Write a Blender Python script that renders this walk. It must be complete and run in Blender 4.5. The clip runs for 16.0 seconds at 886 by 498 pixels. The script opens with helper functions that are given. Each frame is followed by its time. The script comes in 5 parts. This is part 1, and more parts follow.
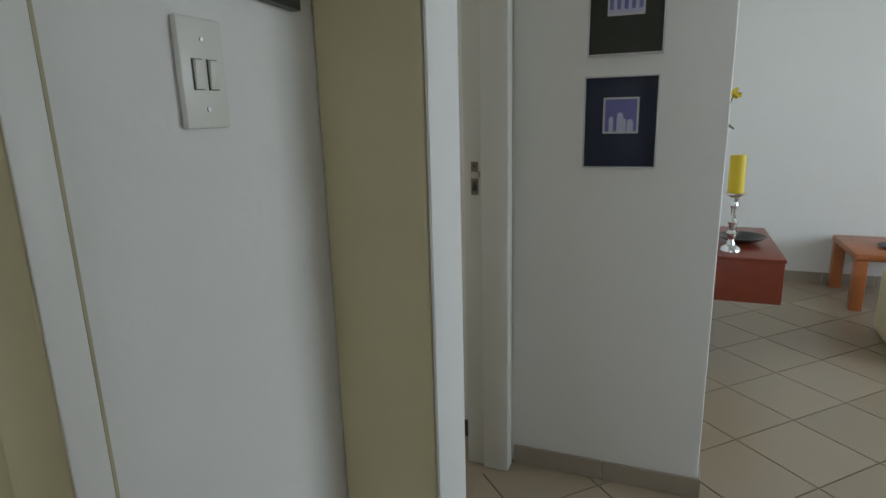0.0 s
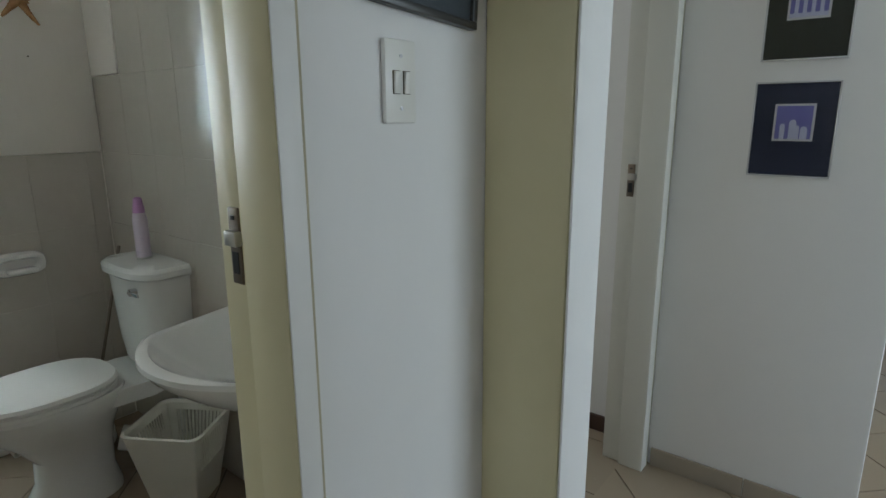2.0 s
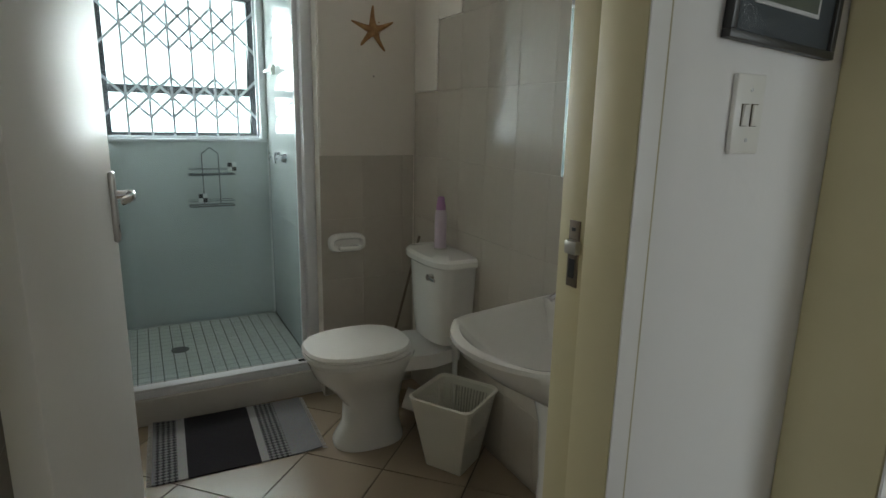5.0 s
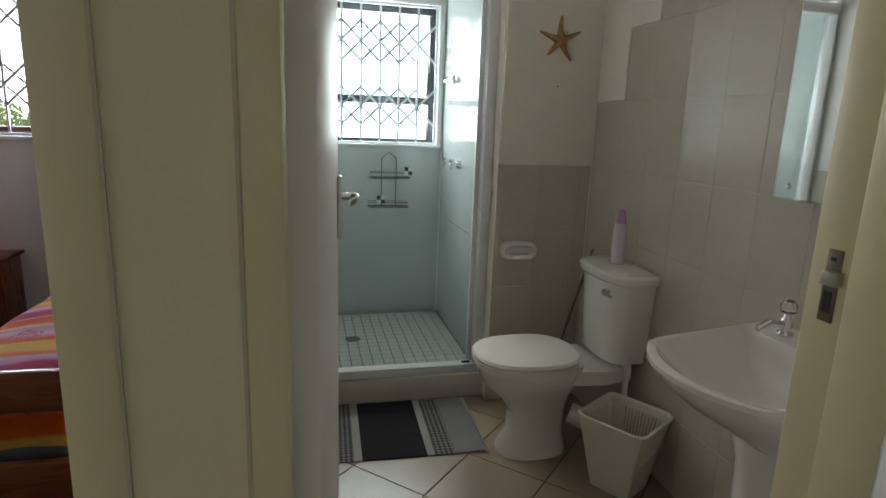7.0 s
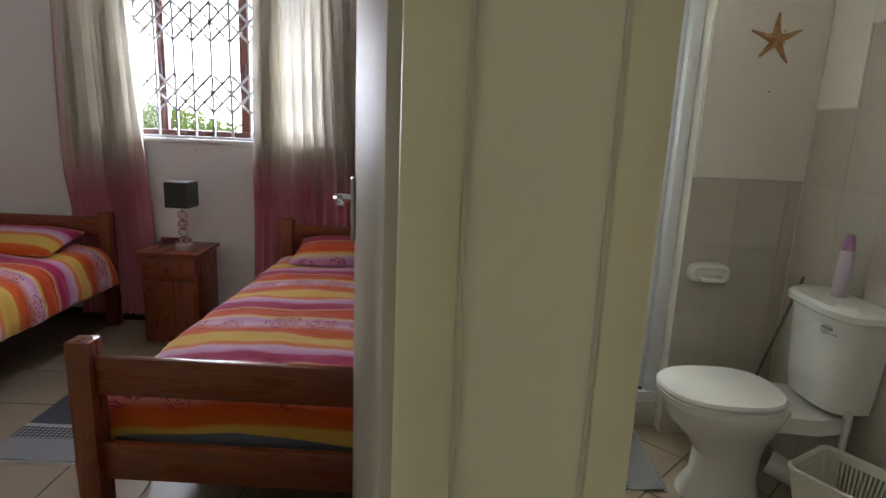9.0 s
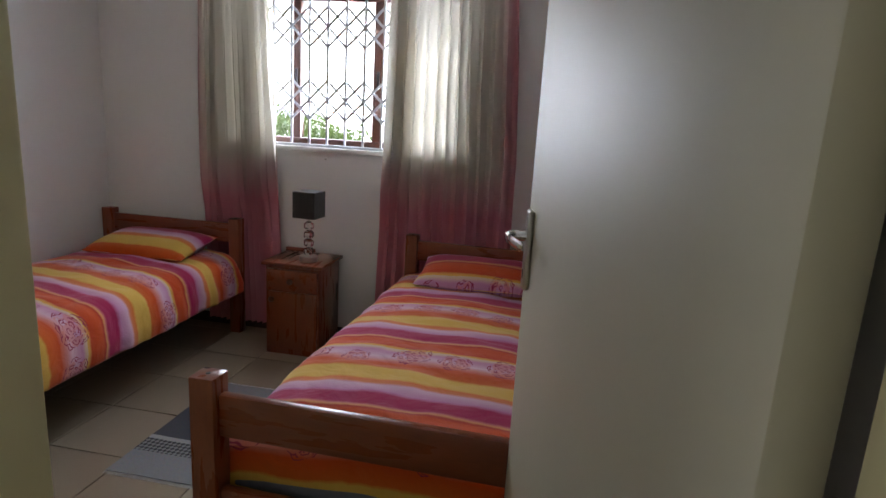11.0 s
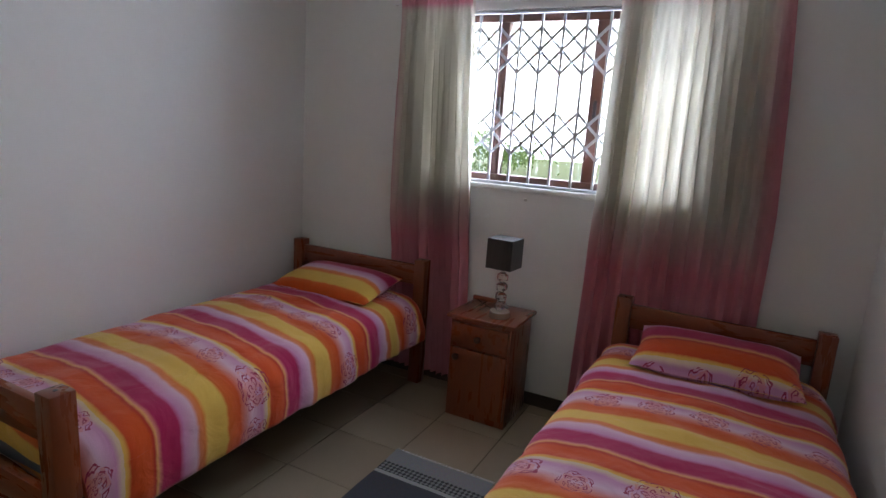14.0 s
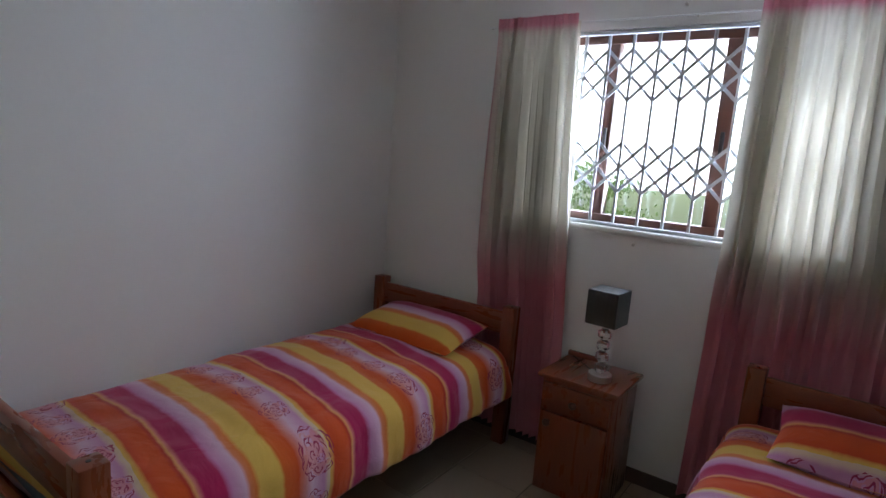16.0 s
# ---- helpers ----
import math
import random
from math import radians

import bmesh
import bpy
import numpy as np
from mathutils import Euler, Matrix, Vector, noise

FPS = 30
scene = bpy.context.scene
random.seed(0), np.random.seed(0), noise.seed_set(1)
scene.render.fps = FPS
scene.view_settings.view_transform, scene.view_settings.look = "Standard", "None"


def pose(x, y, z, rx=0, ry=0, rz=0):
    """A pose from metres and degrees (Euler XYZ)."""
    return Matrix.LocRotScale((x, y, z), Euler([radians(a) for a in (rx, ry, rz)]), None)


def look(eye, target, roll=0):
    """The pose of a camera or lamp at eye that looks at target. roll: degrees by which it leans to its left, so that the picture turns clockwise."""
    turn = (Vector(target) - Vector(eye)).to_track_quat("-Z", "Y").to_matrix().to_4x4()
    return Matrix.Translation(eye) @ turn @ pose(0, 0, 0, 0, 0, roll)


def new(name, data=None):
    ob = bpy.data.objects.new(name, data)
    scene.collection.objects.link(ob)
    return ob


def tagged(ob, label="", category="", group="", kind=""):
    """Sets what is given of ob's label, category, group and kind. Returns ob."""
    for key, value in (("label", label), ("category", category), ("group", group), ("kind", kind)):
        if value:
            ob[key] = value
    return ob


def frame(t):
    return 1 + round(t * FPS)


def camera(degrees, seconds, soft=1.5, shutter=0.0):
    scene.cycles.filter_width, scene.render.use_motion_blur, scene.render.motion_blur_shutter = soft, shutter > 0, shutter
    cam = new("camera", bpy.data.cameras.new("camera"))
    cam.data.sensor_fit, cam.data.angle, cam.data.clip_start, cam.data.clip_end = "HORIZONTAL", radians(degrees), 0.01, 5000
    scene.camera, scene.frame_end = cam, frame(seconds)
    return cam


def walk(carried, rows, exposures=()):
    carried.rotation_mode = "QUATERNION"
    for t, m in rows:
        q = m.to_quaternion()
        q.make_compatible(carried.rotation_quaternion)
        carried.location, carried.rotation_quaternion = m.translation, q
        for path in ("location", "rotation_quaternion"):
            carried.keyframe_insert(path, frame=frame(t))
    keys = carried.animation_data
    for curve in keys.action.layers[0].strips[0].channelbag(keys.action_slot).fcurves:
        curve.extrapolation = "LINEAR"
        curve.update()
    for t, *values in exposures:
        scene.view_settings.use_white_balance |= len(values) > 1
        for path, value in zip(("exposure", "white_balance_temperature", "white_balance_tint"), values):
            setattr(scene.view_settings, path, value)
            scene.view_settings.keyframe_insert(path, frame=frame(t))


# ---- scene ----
cam = camera(75.3, 16.0)
PATH = [
    (0, (-0.215, 0.002, 1.284), (-0.943, 1.806, 0.818), -1.5),
    (0.5, (-0.198, -0.023, 1.288), (-1.017, 1.743, 0.828), -1.3),
    (1, (-0.158, -0.06, 1.287), (-1.102, 1.644, 0.833), -1.1),
    (1.5, (-0.134, -0.095, 1.285), (-1.21, 1.53, 0.834), -0.7),
    (2, (-0.117, -0.126, 1.282), (-1.323, 1.405, 0.831), -0.3),
    (2.5, (-0.104, -0.15, 1.277), (-1.426, 1.283, 0.828), 0.1),
    (3, (-0.1, -0.183, 1.283), (-1.525, 1.148, 0.837), 0.4),
    (3.5, (-0.107, -0.226, 1.294), (-1.628, 0.993, 0.847), 0.7),
    (4, (-0.101, -0.255, 1.306), (-1.698, 0.865, 0.864), 0.9),
    (6.5, (-0.176, -0.392, 1.314), (-2.044, 0.181, 0.886), 1.9),
    (7, (-0.171, -0.439, 1.319), (-2.069, 0.023, 0.893), 2.1),
    (7.5, (-0.182, -0.484, 1.331), (-2.103, -0.129, 0.901), 1.9),
    (8, (-0.211, -0.518, 1.315), (-2.152, -0.28, 0.895), 2.1),
    (8.5, (-0.243, -0.565, 1.33), (-2.192, -0.444, 0.899), 2.2),
    (9, (-0.281, -0.623, 1.323), (-2.235, -0.608, 0.897), 2.4),
    (11.5, (-0.662, -0.846, 1.346), (-2.559, -1.32, 0.923), 3.3),
    (12, (-0.744, -0.882, 1.363), (-2.595, -1.506, 0.934), 3.2),
    (12.5, (-0.797, -0.935, 1.387), (-2.616, -1.648, 0.958), 3.7),
    (13, (-0.861, -1.014, 1.394), (-2.656, -1.793, 0.98), 3.9),
    (13.5, (-0.93, -1.102, 1.416), (-2.703, -1.927, 0.995), 3.8),
    (14, (-0.985, -1.156, 1.421), (-2.738, -2.033, 1.023), 3.9),
    (14.5, (-1.033, -1.212, 1.424), (-2.77, -2.129, 1.048), 3.9),
    (15, (-1.097, -1.242, 1.451), (-2.795, -2.232, 1.084), 4.0),
    (15.5, (-1.178, -1.288, 1.447), (-2.835, -2.354, 1.102), 4.2),
    (16, (-1.248, -1.321, 1.449), (-2.851, -2.47, 1.12), 4.3),
]
walk(cam, [(t, look(eye, target, roll)) for t, eye, target, roll in PATH], [(0, -0.06, 6380, 10), (1, 0.0, 6200, 9), (2, 0.14, 6050, 9), (3, 0.17, 6080, 9), (4, -0.26, 6500, 10), (6.5, -0.24, 6800, 13), (7, -0.05, 6850, 14), (8.5, 0.1, 6800, 13), (9, 0.34, 6900, 13), (11.5, 0.24, 6700, 11), (12.5, 0.18, 6650, 11), (13.5, 0.2, 6450, 10), (14.5, 0.05, 6400, 10), (16, -0.12, 6200, 9)])

# ---- world, sun, large lights, exposure ----
world = bpy.data.worlds.new("sky")
scene.world = world
world.use_nodes = True
wn = world.node_tree.nodes
sky = wn.new("ShaderNodeTexSky")
sky.sky_type, sky.sun_disc = "NISHITA", False
sky.sun_elevation, sky.sun_rotation = radians(58), radians(60)
wn["Background"].inputs["Strength"].default_value = 0.15
world.node_tree.links.new(sky.outputs[0], wn["Background"].inputs["Color"])
sun = new("sun", bpy.data.lights.new("sun", "SUN"))
sun.data.energy, sun.data.angle, sun.data.color = 5.0, radians(0.6), (1, 0.96, 0.9)
sun.matrix_world = look((8, 5, 14), (0, 0, 0))


def area_lamp(name, m, wide, high, watts, tint=(0.93, 0.97, 1.0)):
    """An area lamp: sky light in a window's opening, or added fill light."""
    lamp = new(name, bpy.data.lights.new(name, "AREA"))
    lamp.data.shape, lamp.data.size, lamp.data.size_y = "RECTANGLE", wide, high
    lamp.data.energy, lamp.data.color, lamp.matrix_world = watts, tint, m
    return lamp


area_lamp("bedroom_sky", look((-4.02, -2.01, 1.61), (0, -2.01, 2.8)), 1.34, 0.86, 78, (0.72, 0.81, 1.0))
area_lamp("shower_sky", look((-3.98, -0.04, 1.59), (0, -0.04, 3.2)), 0.8, 0.80, 46, (0.95, 0.97, 0.97))
area_lamp("living_sky", look((3.9, 2.2, 1.5), (0, 2.2, 1.3)), 3.0, 1.5, 80, (0.82, 0.94, 1.0))
# added fill from the unseen south end, brightens the nib and picture wall
area_lamp("hall_fill", look((0.3, -4.15, 1.5), (0.0, 0, 1.3)), 0.7, 1.1, 12)
# added lamp inside the closed third room, which has no window built
area_lamp("third_room_fill", look((-2.9, 1.4, 1.6), (0, 1.4, 1.3)), 0.9, 0.9, 6)

# ---- materials ----


def material(name, color, rough=0.6, metal=0.0, second=None, scale=8.0, amount=0.5, bump=0.0, bump_scale=60.0, stretch=(1, 1, 1), spread=0.0, coat=0.0, specular=0.5):
    """A surface of two tones mixed by coarse and fine noise, with fine relief; spread: how far single pieces differ."""
    m = bpy.data.materials.new(name)
    m.use_nodes = True
    n, l = m.node_tree.nodes, m.node_tree.links
    p = n["Principled BSDF"]
    p.inputs["Roughness"].default_value, p.inputs["Metallic"].default_value = rough, metal
    p.inputs["Coat Weight"].default_value, p.inputs["Specular IOR Level"].default_value = coat, specular
    co = n.new("ShaderNodeTexCoord")
    mp = n.new("ShaderNodeMapping")
    mp.inputs["Scale"].default_value = stretch
    l.new(co.outputs["Object"], mp.inputs[0])
    big, fine = n.new("ShaderNodeTexNoise"), n.new("ShaderNodeTexNoise")
    big.inputs["Scale"].default_value, fine.inputs["Scale"].default_value = scale, scale * 9
    big.inputs["Detail"].default_value, fine.inputs["Detail"].default_value = 5, 3
    l.new(mp.outputs[0], big.inputs["Vector"]), l.new(mp.outputs[0], fine.inputs["Vector"])
    both = n.new("ShaderNodeMath")
    both.operation, both.inputs[1].default_value = "MULTIPLY_ADD", 0.4
    l.new(fine.outputs[0], both.inputs[0]), l.new(big.outputs[0], both.inputs[2])
    span = n.new("ShaderNodeMapRange")
    span.inputs[1].default_value, span.inputs[2].default_value, span.inputs[4].default_value = 0.3, 1.1, amount
    l.new(both.outputs[0], span.inputs[0])
    mix = n.new("ShaderNodeMix")
    mix.data_type = "RGBA"
    second = second or tuple(c * 0.8 for c in color)
    mix.inputs["A"].default_value, mix.inputs["B"].default_value = (*color, 1), (*second, 1)
    l.new(span.outputs[0], mix.inputs["Factor"])
    out = mix.outputs["Result"]
    if spread:
        info, hsv, vary = n.new("ShaderNodeObjectInfo"), n.new("ShaderNodeHueSaturation"), n.new("ShaderNodeMapRange")
        vary.inputs[3].default_value, vary.inputs[4].default_value = 1 - spread, 1 + spread
        l.new(info.outputs["Random"], vary.inputs[0]), l.new(vary.outputs[0], hsv.inputs["Value"]), l.new(out, hsv.inputs["Color"])
        out = hsv.outputs[0]
    l.new(out, p.inputs["Base Color"])
    rr = n.new("ShaderNodeMapRange")
    rr.inputs[3].default_value, rr.inputs[4].default_value = rough * 0.85, min(1.0, rough * 1.15)
    l.new(big.outputs[0], rr.inputs[0]), l.new(rr.outputs[0], p.inputs["Roughness"])
    if bump:
        grain, b = n.new("ShaderNodeTexNoise"), n.new("ShaderNodeBump")
        grain.inputs["Scale"].default_value, grain.inputs["Detail"].default_value = bump_scale, 4
        b.inputs["Strength"].default_value, b.inputs["Distance"].default_value = bump, 0.004
        l.new(mp.outputs[0], grain.inputs["Vector"]), l.new(grain.outputs[0], b.inputs["Height"]), l.new(b.outputs[0], p.inputs["Normal"])
    return m


WHITE_WALL = material("white_wall_paint", (0.80, 0.79, 0.77), 0.6, scale=1.6, amount=0.25, bump=0.25, bump_scale=35)
PIER_PAINT = material("pale_cream_wall_paint", (0.655, 0.605, 0.405), 0.5, second=(0.58, 0.53, 0.34), scale=3, amount=0.5, bump=0.12, bump_scale=14)
CREAM_PAINT = material("cream_gloss_paint", (0.65, 0.59, 0.37), 0.45, second=(0.54, 0.485, 0.28), scale=2.2, amount=0.7, bump=0.12, bump_scale=14)
WHITE_GLOSS = material("white_gloss_paint", (0.80, 0.79, 0.76), 0.44, scale=3, amount=0.25, bump=0.06, bump_scale=25)
CEILING = material("ceiling_paint", (0.85, 0.84, 0.81), 0.8, scale=2, amount=0.2)
SOFT_GAP = material("grey_paint_groove", (0.50, 0.45, 0.31), 0.8, scale=30)
CREAM_GLOSS = material("cream_door_paint", (0.53, 0.50, 0.39), 0.52, scale=3, amount=0.3, bump=0.06, bump_scale=25)
FRAME_WHITE = material("off_white_frame_paint", (0.70, 0.69, 0.63), 0.5, scale=3, amount=0.3, bump=0.08, bump_scale=20)
DARK_GAP = material("dark_paint_crack", (0.16, 0.14, 0.10), 0.9, scale=30)
FLOOR_TILE = material("beige_floor_tile", (0.34, 0.272, 0.195), 0.26, second=(0.30, 0.235, 0.165), scale=6, amount=0.12, bump=0.05, bump_scale=30, spread=0.06)
GROUT = material("brown_grout", (0.10, 0.075, 0.05), 0.9, scale=20)
SKIRT_TILE = material("taupe_skirting_tile", (0.33, 0.28, 0.22), 0.35, scale=6, spread=0.05)
DARK_SKIRT = material("dark_wood_skirting", (0.06, 0.03, 0.02), 0.45, scale=6, stretch=(1, 8, 1))
GREY_TILE = material("grey_marbled_wall_tile", (0.575, 0.53, 0.45), 0.16, second=(0.50, 0.455, 0.38), scale=4, amount=0.8, spread=0.008, stretch=(1, 1, 0.6))
BLUE_TILE = material("pale_grey_shower_tile", (0.58, 0.60, 0.58), 0.08, second=(0.54, 0.58, 0.58), scale=4, amount=0.7, spread=0.02)
KERB_TILE = material("pale_kerb_tile", (0.62, 0.59, 0.53), 0.3, second=(0.54, 0.51, 0.45), scale=5, amount=0.6)
MOSAIC = material("white_mosaic_tile", (0.60, 0.59, 0.55), 0.25, scale=12, amount=0.3, spread=0.04)
MOSAIC_GROUT = material("grey_mosaic_grout", (0.10, 0.10, 0.09), 0.8, scale=30)
CERAMIC = material("white_ceramic", (0.80, 0.79, 0.74), 0.1, scale=3, amount=0.12, coat=0.3)
PLASTIC = material("white_plastic", (0.78, 0.77, 0.72), 0.35, scale=4, amount=0.15)
BIN_PLASTIC = material("ivory_plastic", (0.74, 0.72, 0.62), 0.38, scale=4, amount=0.2)
CHROME = material("chrome", (0.75, 0.75, 0.76), 0.12, 1.0, scale=10, amount=0.2)
BRUSHED = material("brushed_steel", (0.55, 0.53, 0.50), 0.3, 1.0, scale=20, amount=0.4, stretch=(1, 1, 0.1))
TARNISHED = material("dulled_chrome_wire", (0.20, 0.20, 0.20), 0.3, 1.0, scale=20, amount=0.4)
SILVER = material("silver_frame", (0.6, 0.6, 0.61), 0.35, 1.0, scale=20, amount=0.3)
RUST = material("dull_lock_steel", (0.24, 0.21, 0.18), 0.4, 1.0, second=(0.2, 0.14, 0.09), scale=40, amount=0.7)
BLACK = material("black_plastic", (0.015, 0.015, 0.017), 0.4, scale=10)
DARK_ALU = material("dark_window_frame", (0.025, 0.03, 0.035), 0.4, scale=10)
WHITE_ALU = material("white_aluminium", (0.78, 0.79, 0.80), 0.3, scale=5, amount=0.15)
GRILLE_WHITE = material("white_enamelled_steel", (0.55, 0.57, 0.60), 0.35, scale=8, amount=0.2)
PINE = material("stained_pine", (0.27, 0.066, 0.022), 0.28, second=(0.14, 0.031, 0.012), scale=3.5, amount=0.9, stretch=(9, 1.2, 9), bump=0.05, coat=0.15)
PINE_LONG = material("stained_pine_rail", (0.27, 0.066, 0.022), 0.28, second=(0.14, 0.031, 0.012), scale=3.5, amount=0.9, stretch=(1.2, 9, 9), bump=0.05, coat=0.15)
PINE_UP = material("stained_pine_upright", (0.27, 0.066, 0.022), 0.28, second=(0.15, 0.033, 0.012), scale=3.5, amount=0.9, stretch=(9, 9, 1.2), bump=0.05, coat=0.15)
WINDOW_WOOD = material("red_brown_window_wood", (0.10, 0.036, 0.021), 0.35, second=(0.06, 0.02, 0.013), scale=4, stretch=(6, 6, 1))
MAHOGANY = material("red_mahogany", (0.23, 0.045, 0.022), 0.32, second=(0.14, 0.025, 0.014), scale=4, stretch=(6, 1, 6))
ORANGE_WOOD = material("orange_pine_table", (0.45, 0.15, 0.05), 0.3, second=(0.33, 0.09, 0.03), scale=4, stretch=(1, 6, 6))
MATTRESS = material("blue_grey_mattress", (0.18, 0.2, 0.27), 0.9, scale=20, bump=0.3, bump_scale=200)
SHADE_BLACK = material("black_satin_shade", (0.016, 0.018, 0.018), 0.32, second=(0.05, 0.055, 0.05), scale=18, amount=0.6, stretch=(6, 6, 0.4), bump=0.3, bump_scale=50)
WAX = material("yellow_wax", (0.72, 0.52, 0.02), 0.45, scale=5, amount=0.3)
PETAL = material("yellow_petal", (0.80, 0.62, 0.03), 0.5, scale=20)
LEAF = material("leaf_green", (0.05, 0.10, 0.03), 0.5, scale=20)
STARFISH = material("orange_brown_starfish", (0.62, 0.38, 0.16), 0.8, second=(0.22, 0.085, 0.03), scale=45, amount=1.0, bump=0.8, bump_scale=90)
CREAM_CLOTH = material("pale_yellow_cloth", (0.70, 0.62, 0.38), 0.85, scale=6, bump=0.3, bump_scale=150)
DARK_DISH = material("dark_pewter", (0.06, 0.06, 0.06), 0.35, 0.6, scale=9)
LILAC = material("lilac_can", (0.60, 0.50, 0.60), 0.35, second=(0.70, 0.62, 0.66), scale=9, amount=0.8)
LILAC_CAP = material("lilac_cap", (0.50, 0.26, 0.50), 0.35, scale=9)
CHECK_WHITE = material("white_sucker_pad", (0.75, 0.75, 0.73), 0.4)
NAVY_MAT = material("navy_mount_card", (0.020, 0.026, 0.058), 0.8, scale=40, amount=0.3)
OLIVE_MAT = material("dark_olive_mount_card", (0.035, 0.038, 0.028), 0.8, scale=40, amount=0.3)
SLATE_MAT = material("slate_mount_card", (0.05, 0.065, 0.08), 0.7, scale=40, amount=0.3)
PRINT_SKY = material("violet_blue_print", (0.13, 0.12, 0.40), 0.6, second=(0.22, 0.22, 0.52), scale=30, amount=0.9)
PRINT_LIGHT = material("pale_print_shape", (0.62, 0.64, 0.78), 0.6, second=(0.4, 0.42, 0.62), scale=60, amount=0.6)
PRINT_DARK = material("dark_green_print", (0.06, 0.075, 0.055), 0.6, second=(0.16, 0.18, 0.13), scale=40, amount=0.9)
WHITE_CARD = material("white_card", (0.68, 0.68, 0.68), 0.7)
GRASS = material("grass_ground", (0.07, 0.11, 0.03), 0.9, second=(0.12, 0.14, 0.06), scale=0.6, amount=0.8)
BARK = material("bark", (0.10, 0.075, 0.05), 0.9, scale=6, bump=0.6)
FOLIAGE = material("foliage", (0.10, 0.15, 0.05), 0.6, second=(0.12, 0.17, 0.07), scale=2, amount=0.9)
fn, fl = FOLIAGE.node_tree.nodes, FOLIAGE.node_tree.links
leaf_glow, leaf_mix = fn.new("ShaderNodeBsdfTranslucent"), fn.new("ShaderNodeMixShader")
leaf_glow.inputs[0].default_value, leaf_mix.inputs[0].default_value = (0.24, 0.36, 0.12, 1), 0.55
fl.new(fn["Principled BSDF"].outputs[0], leaf_mix.inputs[1]), fl.new(leaf_glow.outputs[0], leaf_mix.inputs[2]), fl.new(leaf_mix.outputs[0], fn["Material Output"].inputs["Surface"])

HAZE = bpy.data.materials.new("bright_haze")
HAZE.use_nodes = True
hz = HAZE.node_tree.nodes["Principled BSDF"]
hz.inputs["Base Color"].default_value, hz.inputs["Emission Color"].default_value, hz.inputs["Emission Strength"].default_value = (0.8, 0.8, 0.8, 1), (0.97, 0.99, 1.0, 1), 3.0


def glass(name, tint=(0.93, 0.97, 0.96), rough=0.02, ior=1.45):
    """A thin pane: what is behind it, tinted, with a gloss that grows at grazing angles."""
    m = bpy.data.materials.new(name)
    m.use_nodes = True
    n, l = m.node_tree.nodes, m.node_tree.links
    n.remove(n["Principled BSDF"])
    clear, shine, mix, fr = n.new("ShaderNodeBsdfTransparent"), n.new("ShaderNodeBsdfGlossy"), n.new("ShaderNodeMixShader"), n.new("ShaderNodeLayerWeight")
    clear.inputs[0].default_value, shine.inputs["Roughness"].default_value, fr.inputs[0].default_value = (*tint, 1), rough, 0.5
    rise, gain = n.new("ShaderNodeMath"), n.new("ShaderNodeMath")
    rise.operation, rise.inputs[1].default_value = "POWER", 4.5
    gain.operation, gain.inputs[1].default_value, gain.inputs[2].default_value = "MULTIPLY_ADD", 0.9 if ior > 1.3 else 0.4, ((ior - 1) / (ior + 1)) ** 2
    l.new(fr.outputs["Facing"], rise.inputs[0]), l.new(rise.outputs[0], gain.inputs[0])
    l.new(gain.outputs[0], mix.inputs[0]), l.new(clear.outputs[0], mix.inputs[1]), l.new(shine.outputs[0], mix.inputs[2])
    l.new(mix.outputs[0], n["Material Output"].inputs["Surface"])
    return m


PANE = glass("window_glass", (0.97, 0.98, 0.98))
SHOWER_GLASS = glass("shower_glass", (0.86, 0.94, 0.95))
PICTURE_GLASS = glass("picture_glass", (0.96, 0.96, 0.96), 0.05, 1.18)
MIRROR = material("mirror_silver", (0.66, 0.68, 0.67), 0.02, 1.0, amount=0.02)
CRYSTAL = bpy.data.materials.new("crystal")
CRYSTAL.use_nodes = True
cp = CRYSTAL.node_tree.nodes["Principled BSDF"]
cp.inputs["Transmission Weight"].default_value, cp.inputs["Roughness"].default_value, cp.inputs["Base Color"].default_value = 1.0, 0.03, (0.96, 0.97, 0.98, 1)


